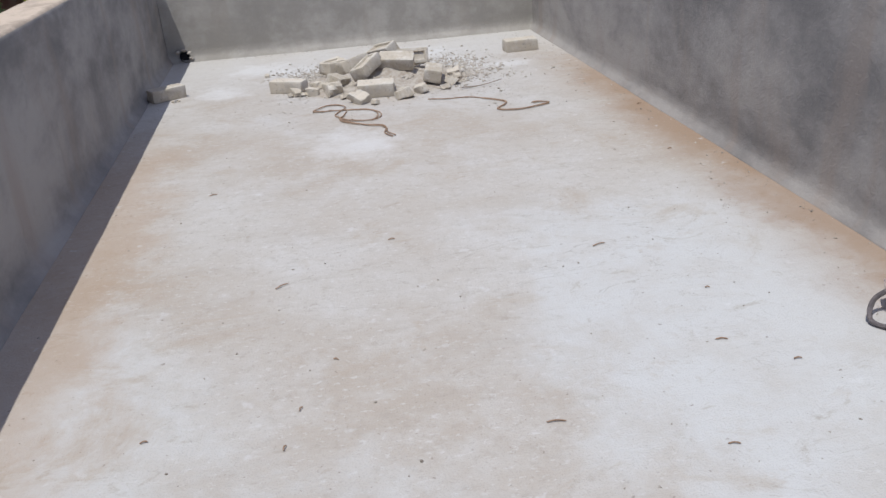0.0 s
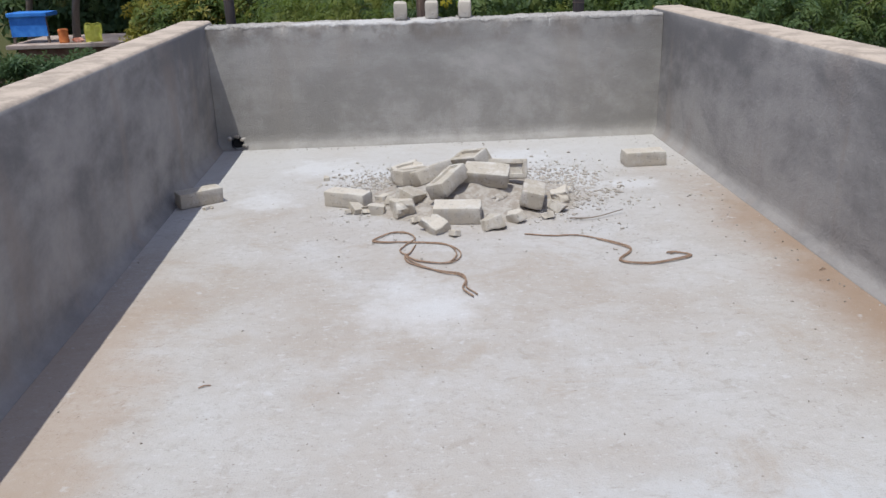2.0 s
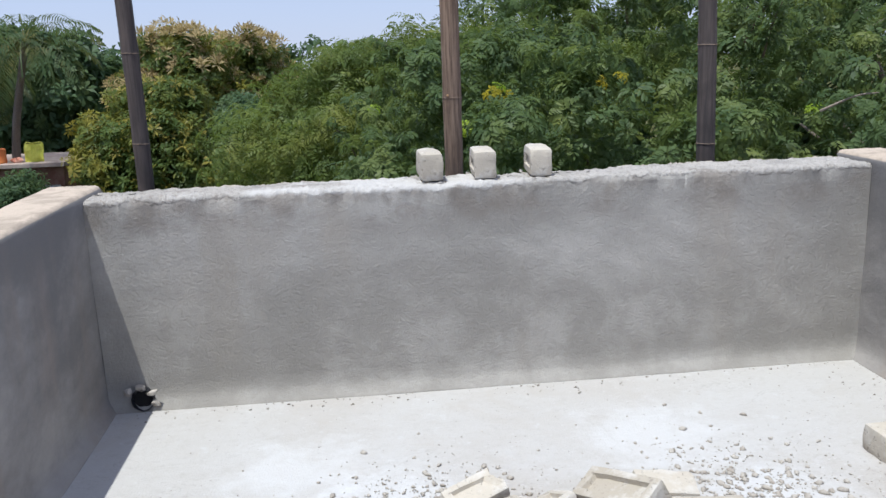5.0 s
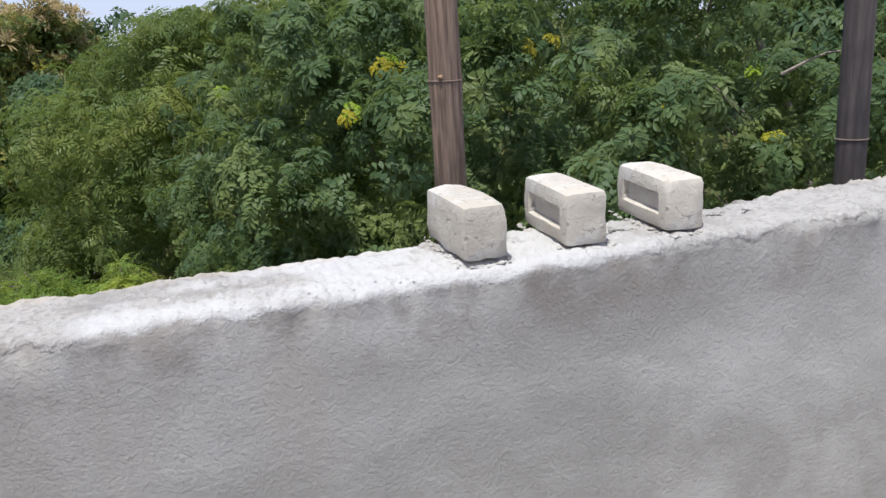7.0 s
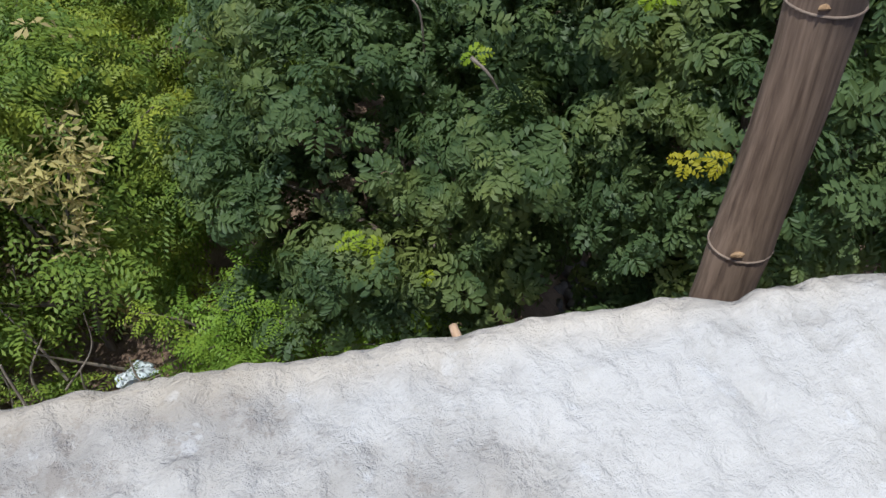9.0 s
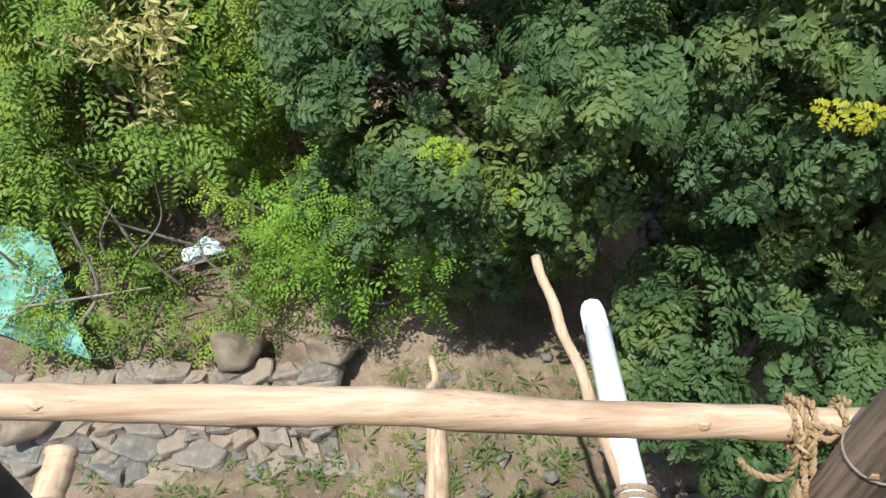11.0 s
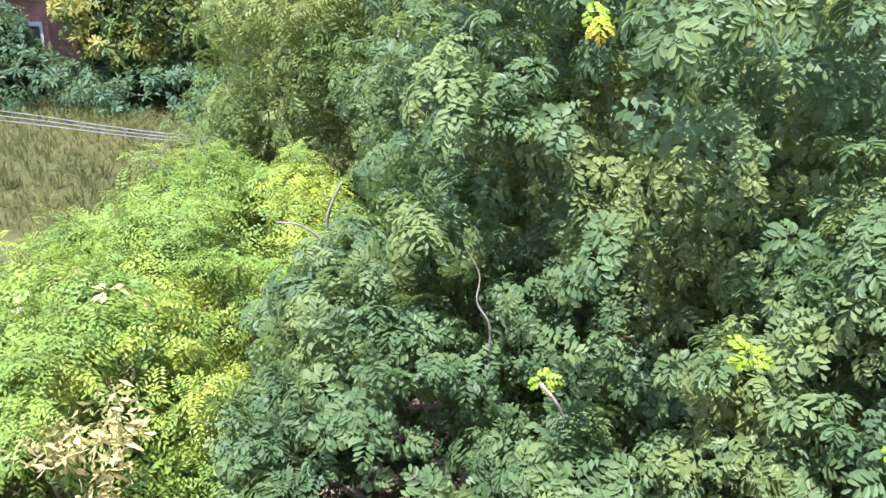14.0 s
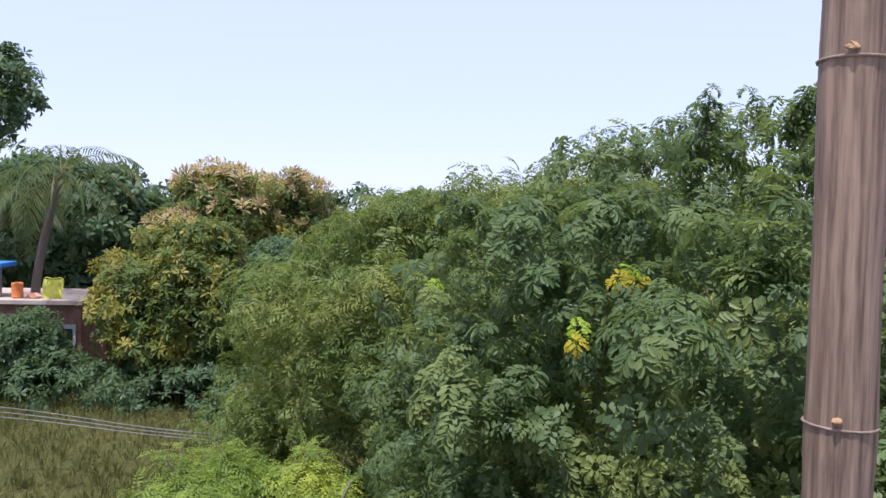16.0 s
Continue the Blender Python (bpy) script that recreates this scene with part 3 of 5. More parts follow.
place_brick(14, pose(0.145, -1.255, 0.043, 0, 0, 33), "dusty brick lying against the shaded parapet", "lone bricks", frog=False)
rng = random.Random(21)
for i, (x, y, s) in enumerate(((1.235, -1.60, 0.075), (1.385, -1.86, 0.066), (1.67, -1.86, 0.062), (1.00, -1.52, 0.036), (1.045, -1.53, 0.034), (1.105, -1.56, 0.042), (0.965, -1.53, 0.024),
                              (2.06, -1.48, 0.055), (2.02, -1.63, 0.042), (1.78, -1.78, 0.048), (1.19, -1.43, 0.052), (1.13, -1.38, 0.04), (1.30, -1.73, 0.03), (1.47, -1.95, 0.03), (2.1, -1.36, 0.03),
                              (0.80, -0.88, 0.02), (1.95, -1.75, 0.032), (0.20, -1.36, 0.016), (0.225, -1.35, 0.012))):
    bm = brick_bm(60 + i, l=s * 2.0, w=s * rng.uniform(1.2, 1.6), h=s * rng.uniform(0.9, 1.3), frog=False, broken=rng.uniform(0.2, 0.4), worn=s * 0.12)
    for p in bm.verts:
        p.co += p.co.normalized() * s * 0.3 * noise.noise(p.co * (0.9 / s) + Vector((i, 0, 0)))
    ob = part("brick_fragment", bm, BRICK)
    ob.matrix_world = pose(x, y, s * 0.5, rng.uniform(-30, 30), rng.uniform(-20, 20), rng.uniform(0, 360))
    tagged(ob, "broken angular lump of grey brick and mortar", "rubble", "brick fragments")


def stones(name, spots, material, seed, label, category, kinds=7, level=1, squash=0.65):
    """Many small stones in one mesh."""
    rng = random.Random(seed)
    temps = []
    for _ in range(kinds):
        bm = lump(rng, 1.0, (rng.uniform(0.8, 1.3), rng.uniform(0.7, 1.1), squash), 0.55, level)
        bm.verts.ensure_lookup_table()
        temps.append((np.array([q.co for q in bm.verts]), np.array([[l.index for l in f.verts] for f in bm.faces])))
        bm.free()
    vs, fs, base = [], [], 0
    for x, y, z, s in spots:
        v, f = temps[rng.randrange(kinds)]
        w = rng.uniform(0, 6.28)
        r = np.array([[math.cos(w), -math.sin(w), 0], [math.sin(w), math.cos(w), 0], [0, 0, 1]])
        vs.append(v @ r.T * s + (x, y, z)), fs.append(f + base)
        base += len(v)
    return tagged(quads(name, np.concatenate(vs), np.concatenate(fs), material), label, category, kind="stuff")


rng = random.Random(8)
spots = []
while len(spots) < 3600:
    a, r = rng.uniform(0, 6.283), abs(rng.gauss(0, 0.42))
    x, y = 1.58 + math.cos(a) * r * 1.15, -1.38 + math.sin(a) * r * 0.95
    s = 0.0035 + 0.034 * rng.random() ** 4 * max(0.15, min(1.0, 1.35 - 2.2 * r))
    lift = max(0.0, 0.075 - 0.17 * r) * rng.random()
    spots.append((x, y, s * 0.4 + lift, s))
for _ in range(2100):
    x, y = rng.gauss(2.1, 0.17), rng.gauss(-1.18, 0.25)
    spots.append((x, y, 0.002, 0.003 + 0.016 * rng.random() ** 4))
for _ in range(1600):
    spots.append((rng.gauss(1.14, 0.15), rng.gauss(-1.05, 0.18), 0.002, 0.003 + 0.014 * rng.random() ** 4))
stones("rubble", spots, RUBBLE, 9, "small grey mortar and brick crumbs of the heap", "rubble")
# low mound of dust and crumbs under the bricks
xs, ys = np.linspace(0.75, 2.45, 90), np.linspace(-2.1, -0.65, 80)
v = []
for y in ys:
    for x in xs:
        r = math.hypot((x - 1.6) / 0.62, (y + 1.36) / 0.48)
        k = max(0.0, 1 - r)
        v.append((x, y, -0.006 + 0.125 * k ** 1.2 * (1 + 0.5 * noise.noise(Vector((x * 9, y * 9, 1)))) + k * 0.02 * noise.noise(Vector((x * 30, y * 30, 4)))))
i, k = np.meshgrid(np.arange(79), np.arange(89), indexing="ij")
a = (i * 90 + k).ravel()
tagged(quads("dust_mound", np.array(v), np.stack([a, a + 1, a + 91, a + 90], 1), make_plain("mortar_dust", (0.33, 0.285, 0.235), (0.47, 0.43, 0.375), 25, 0.95, 0.6), smooth=True),
       "low mound of mortar dust under the bricks", "rubble", kind="stuff")
spots = []
for _ in range(1700):
    x, y = rng.uniform(0.05, 2.98), rng.uniform(-7.0, -0.05)
    spots.append((x, y, 0.001, 0.0014 + 0.0055 * rng.random() ** 6))
for _ in range(500):
    spots.append((X1 - 0.03 - abs(rng.gauss(0, 0.22)), rng.uniform(-4.5, -0.1), 0.002, 0.002 + 0.0075 * rng.random() ** 5))
for _ in range(130):
    spots.append((rng.uniform(0.1, 2.9), -0.04 - abs(rng.gauss(0, 0.05)), 0.002, 0.003 + 0.006 * rng.random() ** 3))
stones("grit", spots, make_plain("grit", (0.20, 0.17, 0.14), (0.46, 0.43, 0.38), 30), 10, "scattered grit and small stones on the screed", "grit")
for i, (x, y, l, w) in enumerate(((0.917, -4.284, 0.055, 35), (2.073, -4.289, 0.055, 18), (1.336, -4.004, 0.025, 5), (2.292, -4.708, 0.014, -12), (2.187, -5.012, 0.036, -12), (2.337, -5.16, 0.022, -5), (1.612, -5.263, 0.05, -8),
                                  (1.996, -5.453, 0.03, -15), (0.601, -3.259, 0.04, 20), (0.97, -5.038, 0.018, 60), (0.566, -5.081, 0.02, 10), (1.076, -4.815, 0.016, -30), (0.927, -5.195, 0.02, 70), (2.932, -2.558, 0.03, 10), (2.76, -3.361, 0.022, 0))):
    bm = tube(spline([(-l / 2, 0, 0), (0, 0.003, 0.002), (l / 2, 0, 0)], 3), [0.002] * 6 + [0.0012], 6, 0.4, i)
    ob = part("twig", bm, BROWN_ROPE)
    ob.matrix_world = pose(x, y, 0.004, 0, 0, w)
    tagged(ob, "short dry brown stick on the screed", "twig", "twigs on the screed")


# ---- ropes and bag on the terrace ----
def rope(name, pts, r, material, label, parent=None):
    line = spline([(x, y, z) for x, y, z in pts], 10)
    ob = tagged(part(name, twisted(line, r), material, parent), label, "rope")
    # the rope lies doubled: a second strand wanders beside the first
    side = [q + Vector((0.013 * math.sin(k * 0.13) + 0.006, 0.016 * math.cos(k * 0.09), 0.0)) for k, q in enumerate(line)]
    part("strand", twisted(side[len(side) // 4:], r * 0.85), material, ob)
    return ob


Z = 0.007
rope("rope", [(1.29, -2.07, Z), (1.255, -2.18, Z), (1.22, -2.13, Z), (1.25, -2.05, Z), (1.29, -2.0, Z * 2), (1.26, -1.9, Z), (1.175, -1.885, Z), (1.095, -1.98, Z), (1.14, -2.01, Z), (1.26, -2.02, Z), (1.42, -2.065, Z),
              (1.468, -2.19, Z), (1.42, -2.3, Z), (1.30, -2.265, Z), (1.245, -2.2, Z), (1.25, -2.265, Z), (1.30, -2.325, Z), (1.385, -2.39, Z), (1.468, -2.43, Z), (1.484, -2.5, Z), (1.466, -2.585, Z), (1.50, -2.665, Z)],
     0.0042, BROWN_ROPE, "brown rope lying in loose loops on the screed")
rope("rope", [(1.80, -1.98, Z), (1.92, -2.02, Z), (2.04, -2.03, Z), (2.17, -2.13, Z), (2.235, -2.23, Z), (2.15, -2.36, Z), (2.255, -2.415, Z), (2.40, -2.38, Z), (2.465, -2.34, Z), (2.41, -2.295, Z), (2.37, -2.30, Z)],
     0.0042, BROWN_ROPE, "brown rope trailing in a wavy line on the screed")
tagged(part("branch", tube(spline([(2.05, -1.79, 0.01), (2.165, -1.80, 0.012), (2.33, -1.72, 0.02)], 6), [0.0045 - 0.0002 * k for k in range(13)], 7, 0.4, 2), PALE_TWIG), "thin dry branch beside the rubble", "branch")

satchel = thing("cloth_bag", "worn cream and grey cloth bag with a loop handle", "bag", (2.77, -5.02, 0))
CLOTH = make_plain("cream_cloth", (0.52, 0.42, 0.36), (0.68, 0.58, 0.52), 12, 0.95, 0.5)
GREY_CLOTH = make_plain("grey_cloth", (0.09, 0.08, 0.08), (0.17, 0.15, 0.15), 18, 0.95, 0.5)
bm = lump(random.Random(3), 0.1, (1.1, 0.9, 0.62), 0.35, 3)
bm.transform(Matrix.Translation((0.02, 0, 0.06)))
part("bag_body", bm, CLOTH, satchel, smooth=True)
bm = lump(random.Random(4), 0.07, (1.4, 0.5, 0.4), 0.35, 3)
bm.transform(Matrix.Translation((-0.02, -0.07, 0.028)))
part("bag_flap", bm, GREY_CLOTH, satchel, "dark grey crumpled flap", smooth=True)
part("handle", tube(spline([(-0.03, 0.03, 0.08), (-0.1, 0.02, 0.05), (-0.135, -0.03, 0.012), (-0.09, -0.085, 0.01), (0.0, -0.1, 0.012), (0.06, -0.09, 0.03)], 6), 0.008, 7), GREY_CLOTH, satchel, "grey cord handle")

# three bricks set on edge in the mortar of the far wall
for i, (x, y, turn, frog) in enumerate(((1.275, 0.15, 1, False), (1.485, 0.15, -3, True), (1.707, 0.155, -5, True))):
    place_brick(40 + i, Matrix.Translation((x, y, 0.871)) @ pose(0, 0, 0, 0, 0, 90 + turn) @ pose(0, 0, 0, -90, 0, 0),
                ("white-dusted brick bedded on edge on the parapet", "bedded brick on edge, frog facing sideways", "bedded brick on edge with a deep dark frog")[i],
                "bricks on the parapet", frog=frog, l=0.225, w=0.105, h=0.086, worn=0.013)
rng = random.Random(12)
spots = []
for b in (1.275, 1.485, 1.707):
    # squeezed mortar round the foot of each bedded brick
    for _ in range(110):
        u, e = rng.uniform(-0.115, 0.115), rng.choice((-1, 1))
        x, y = (b + e * (0.045 + rng.random() * 0.012), 0.15 + u) if rng.random() < 0.7 else (b + u * 0.42, 0.15 + e * (0.115 + rng.random() * 0.012))
        spots.append((x, y, 0.815, 0.003 + 0.007 * rng.random() ** 2))
    for _ in range(170):
        spots.append((b + (0.105 if b < 1.6 else -0.105) + rng.gauss(0, 0.03), rng.uniform(0.03, 0.2), 0.811, 0.001 + 0.0034 * rng.random() ** 2))
for _ in range(1700):
    x = rng.uniform(0.05, 2.98)
    if noise.noise(Vector((x * 2.6, 3.1, 4.0))) + rng.uniform(-0.3, 0.3) > -0.1:
        spots.append((x, 0.012 + abs(rng.gauss(0, 0.022)), 0.810 + rng.uniform(-0.004, 0.003), 0.001 + 0.003 * rng.random() ** 2))
for _ in range(700):
    spots.append((rng.uniform(0.1, 2.95), rng.uniform(0.03, 0.23), 0.811, 0.0008 + 0.0016 * rng.random() ** 3))
stones("mortar_crumbs", spots, make_plain("white_mortar", (0.40, 0.365, 0.32), (0.52, 0.485, 0.44), 20), 13, "crumbs of white mortar on the parapet top", "mortar", squash=0.38)


# ---- scaffold ----
def bamboo(base, top, r, rings, material, label, split=True, bend=-0.035):
    pole = thing("bamboo_pole", label, "scaffold pole", base, "scaffold poles")
    b, t = Vector((0, 0, 0)), Vector(top) - Vector(base)
    h = t.z

    def sway(z):
        k = min(1.0, max(0.0, (0.65 - z) / 0.6))
        return Vector((0.012 * math.sin(z * 1.3) + bend * k * k * (3 - 2 * k), 0.01 * math.sin(z * 0.9 + 1), 0))

    line, radii, n = [], [], 130
    for i in range(n + 1):
        f = i / n
        z = base[2] + f * h
        near = min(abs(z - q) for q in rings)
        line.append(b + t * f + sway(z))
        radii.append(r * (1.03 - 0.1 * f) * (1 + 0.05 * math.exp(-(near / 0.03) ** 2)))
    part("culm", tube(line, radii, 20, 0.05, base[0]), material, pole, smooth=True)
    for z in rings:
        f = (z - base[2]) / h
        c = b + t * f + sway(z)
        part("node_rim", ring_bm(c, r * (1.05 - 0.1 * f) * 1.03, 0.002, (0.03, 0.02, 1)), NODE_RIM, pole, smooth=True)
        if split:
            bm = lump(random.Random(int(z * 100) + 7), 0.011, (1.2, 0.6, 0.6))
            bm.transform(Matrix.Translation(c + Vector((-r * 0.55, -r * 0.85, 0.012))))
            part("bud_scar", bm, ROPE, pole)
    return pole


RINGS_M = [-4.5 + 0.374 * k for k in range(11)] + [-0.225, 0.01, 0.345, 0.71, 1.095, 1.55, 2.005, 2.475]
bamboo((1.447, 0.71, -4.85), (1.42, 0.71, 3.1), 0.044, RINGS_M, DARK_BAMBOO, "weathered brown bamboo scaffold pole with pale node rings")
bamboo((0.02, 0.93, -4.85), (-0.03, 0.93, 2.9), 0.039, [-4.4 + 0.41 * k for k in range(18)], BLACK_BAMBOO, "dark weathered bamboo scaffold pole outside the parapet", False, 0.0)
bamboo((2.705, 0.52, -4.85), (2.485, 0.50, 3.0), 0.042, [-4.3 + 0.43 * k for k in range(17)], BLACK_BAMBOO, "blackened bamboo scaffold pole outside the parapet", False, 0.0)


def log(name, a, b, ra, rb, material, label, group, seed, knots=2):
    a, b = Vector(a), Vector(b)
    ob = thing(name, label, "pole", a, group)
    n = 90
    side = (b - a).cross(Vector((0.1, 0.2, 1))).normalized()
    line = [(b - a) * (i / n) + side * 0.022 * noise.noise(Vector((i * 0.1 + seed, seed, 0))) + Vector((0, 0, 0.024 * noise.noise(Vector((i * 0.11, seed, 4))))) for i in range(n + 1)]
    part("stem", tube(line, [(ra + (rb - ra) * i / n) * (1 + 0.16 * noise.noise(Vector((i * 0.2, seed, 9))) + 0.12 * noise.noise(Vector((i * 0.7, seed, 3)))) for i in range(n + 1)], 16, 0.1, seed), material, ob, smooth=True)
    rng = random.Random(int(seed * 10))
    for _ in range(knots):
        i = rng.randrange(6, n - 6)
        bm = lump(rng, ra * 0.42, (1.9, 0.9, 0.9), 0.35, 3)
        bm.transform(Matrix.Translation(line[i] + Vector((0, -ra * 0.45, ra * 0.55))))
        part("knot", bm, material, ob, smooth=True)
    return ob


def rail_z(x):
    return 0.05 - 0.125 * (x - 0.28)


log("wooden_rail", (-1.3, 0.83, rail_z(-1.3)), (3.2, 0.80, rail_z(3.2)), 0.0275, 0.026, RAIL_WOOD, "peeled pale wooden rail tied to the bamboo pole", "scaffold rails", 1.0, 9)
log("putlog", (0.815, 0.225, -1.9), (0.822, 1.98, -1.92), 0.047, 0.043, PALE_WOOD, "short pale wooden putlog sticking out of the wall", "putlogs", 2.0)
log("thin_putlog_stick", (0.80, 0.6, -1.86), (0.81, 2.1, -1.89), 0.02, 0.015, PALE_WOOD, "thin pale stick lying beside the putlog", "putlogs", 2.6, 1)
log("crooked_putlog", (1.745, 0.225, -1.94), (1.305, 2.64, -1.91), 0.030, 0.022, PALE_WOOD, "thin crooked wooden putlog beside the white pipe", "putlogs", 3.0, 3)
log("putlog", (-0.27, 0.225, -1.22), (-0.28, 1.40, -1.21), 0.047, 0.045, PALE_WOOD, "thick pale putlog with rope lashing", "putlogs", 4.0)
pipe = thing("plastic_pipe", "white plastic pipe with a capped flattened end", "pipe", (1.60, 0.225, -1.92))
part("pipe_body", tube([(0, 0, 0), (-0.02, 0.5, 0), (-0.06, 1.4, 0.0), (-0.075, 2.02, 0.0)], [0.058, 0.058, 0.057, 0.056], 18), PVC, pipe, smooth=True)
part("pipe_end", tube([(-0.075, 2.0, 0.0), (-0.08, 2.1, 0.0), (-0.082, 2.14, 0.0)], [0.058, 0.055, 0.042], 8), PVC, pipe, "chamfered white end cap")
for yy in (1.27, 1.24):
    part("lashing", ring_bm((-0.05, yy, 0.0), 0.068, 0.012, (0.1, 1, 0)), BROWN_ROPE, pipe, "grey rope lashing")
# coir lashing where the rail crosses the pole: turns on the rail, a loop round the pole, a loose tail
lash = thing("rope_lashing", "fibrous coir rope lashing rail and pole together", "rope", (1.395, 0.815, rail_z(1.395)))


def coil(name, pts, r, label=""):
    part(name, twisted(spline(pts, 10), r), ROPE, lash, label)


def rail_turn(x0, x1, r=0.034):
    return [(x0 + (x1 - x0) * k / 8, r * math.cos(2 * math.pi * k / 8 + 1.2), r * math.sin(2 * math.pi * k / 8 + 1.2)) for k in range(9)]


for x0, x1, rr in ((-0.062, -0.044, 0.035), (-0.046, -0.03, 0.036), (-0.03, -0.052, 0.041), (0.012, 0.028, 0.035)):
    coil("turn", rail_turn(x0, x1, rr), 0.0052)
coil("bridle", [(-0.045, -0.02, 0.036), (-0.015, -0.03, 0.04), (0.02, -0.045, 0.036), (0.045, -0.06, 0.03)], 0.006)
coil("bridle", [(-0.05, -0.028, 0.03), (-0.02, -0.04, 0.026), (0.01, -0.035, 0.034), (0.04, -0.055, 0.018)], 0.005)
# hanging strands and the double loop round the pole
for dx in (0.0, 0.013):
    coil("strand", [(-0.04 + dx, -0.035, -0.01), (-0.044 + dx, -0.07, -0.03), (-0.04 + dx, -0.11, -0.05), (-0.02 + dx, -0.145, -0.062)], 0.006)
for k in range(3):
    part("loop", ring_bm((0.0, -0.097, -0.04 - 0.011 * k), 0.0525 + 0.001 * k, 0.0065, (-0.2 + 0.06 * k, 0.18, 1)), ROPE, lash)
coil("tail", [(-0.052, -0.03, 0.03), (-0.058, -0.05, -0.005), (-0.058, -0.055, -0.04), (-0.066, -0.055, -0.062), (-0.09, -0.05, -0.066), (-0.115, -0.045, -0.05), (-0.13, -0.04, -0.03)], 0.0055, "loose rope end")
rng = random.Random(44)
for k in range(9):
    a = Vector((rng.uniform(-0.065, 0.03), rng.uniform(-0.05, -0.01), rng.uniform(0.0, 0.042)))
    e = a + Vector((rng.uniform(-0.04, 0.03), rng.uniform(-0.03, 0.0), rng.uniform(-0.05, 0.03)))
    part("frayed_end", tube(spline([a, a.lerp(e, 0.5) + Vector((rng.uniform(-0.01, 0.01), -0.01, 0.01)), e], 6), [0.0026 - 0.0001 * q for q in range(13)], 6, 0.3, k), ROPE, lash)
bind = thing("rope_binding", "brown rope bound round the putlog end", "rope", (-0.278, 1.16, -1.212))
for k in range(4):
    part("turn", ring_bm((0, 0.02 * k, 0), 0.052, 0.009, (0.15 * (-1) ** k, 1, 0)), BROWN_ROPE, bind)


# ---- ground below ----
GROUND = -4.85
xs = np.concatenate([-np.geomspace(400, 9, 16), np.linspace(-8, 9, 110), np.geomspace(10, 400, 16)])
ys = np.concatenate([-np.geomspace(400, 12, 12), np.linspace(-11, 16, 140), np.geomspace(17, 600, 22)])
v = []
for y in ys:
    for x in xs:
        n = 0.0
        if abs(x) < 12 and -2 < y < 30:
            n = 0.16 * noise.noise(Vector((x * 0.5, y * 0.5, 2))) + 0.06 * noise.noise(Vector((x * 2.2, y * 2.2, 5)))
            n -= 0.5 * math.exp(-((x - 2.6 - 0.12 * y) / 0.55) ** 2) * (1 if y > 1.5 else 0.3)
            n += 0.35 * min(1.0, max(0.0, (y - 3.7) / 0.5)) * (1 if x < 0.6 else max(0.0, 1 - (x - 0.6)))
        v.append((x, y, GROUND + n))
i, k = np.meshgrid(np.arange(len(ys) - 1), np.arange(len(xs) - 1), indexing="ij")
a = (i * len(xs) + k).ravel()
tagged(quads("ground", np.array(v), np.stack([a, a + 1, a + len(xs) + 1, a + len(xs)], 1), EARTH, smooth=True),
       "brown earth with litter, turning to straw-green field far off", "ground", kind="structure")


def ground_z(x, y):
    n = 0.16 * noise.noise(Vector((x * 0.5, y * 0.5, 2))) + 0.06 * noise.noise(Vector((x * 2.2, y * 2.2, 5)))
    n -= 0.5 * math.exp(-((x - 2.6 - 0.12 * y) / 0.55) ** 2)
    return GROUND + n + 0.35 * min(1.0, max(0.0, (y - 3.7) / 0.5)) * (1 if x < 0.6 else max(0.0, 1 - (x - 0.6)))


retaining = thing("stone_wall", "low dry wall of brown field stones among weeds", "stone wall", (-1.4, 3.5, GROUND))
rng = random.Random(31)
shapes = []
for k in range(7):
    me = bpy.data.meshes.new("stone")
    w, d, h = rng.uniform(0.12, 0.2), rng.uniform(0.12, 0.17), rng.uniform(0.1, 0.14)
    bm = box_bm(-w, w, -d, d, -h, h, 0.035)
    bmesh.ops.subdivide_edges(bm, edges=[e for e in bm.edges if e.calc_length() > 0.12], cuts=2, use_grid_fill=True)
    for p in bm.verts:
        p.co += p.co.normalized() * 0.075 * noise.noise(p.co * 6 + Vector((k * 3, 1, 2))) + Vector((p.co.y * 0.5 * math.sin(k * 2.1), p.co.x * 0.3 * math.cos(k * 1.7), 0))
    bm.to_mesh(me), bm.free()
    me.materials.append(STONE)
    shapes.append(me)
for row in range(10):
    x = -1.9
    while x < 1.45:
        s = rng.uniform(0.42, 0.9)
        ob = new("stone", rng.choice(shapes))
        ob.parent = retaining
        ob.matrix_local = pose(x, -0.78 + 0.11 * row + rng.uniform(-0.05, 0.05), -0.16 + 0.05 * row + rng.uniform(-0.03, 0.03), rng.uniform(-14, 14), rng.uniform(-14, 14), rng.uniform(-20, 20)) @ Matrix.Scale(s, 4)
        x += 0.29 * s
spots = [(rng.gauss(0.6, 1.3), rng.gauss(2.6, 0.7), GROUND + 0.02, 0.02 + 0.09 * rng.random() ** 3) for _ in range(260)]
spots += [(2.6 + 0.12 * yy + rng.gauss(0, 0.35), yy, GROUND - 0.42, 0.06 + 0.14 * rng.random()) for yy in [rng.uniform(1.8, 7) for _ in range(110)]]
stones("ground_stones", spots, STONE, 33, "loose stones on the earth and in the gully", "stones", level=2)
pvc = part("water_pipe", tube(spline([(-2.08, 3.36, -4.30), (-1.4, 3.30, -4.29), (-0.64, 3.22, -4.31)], 6), 0.022, 10), PVC, smooth=True)
tagged(pvc, "thin white water pipe lying on the stones", "pipe")
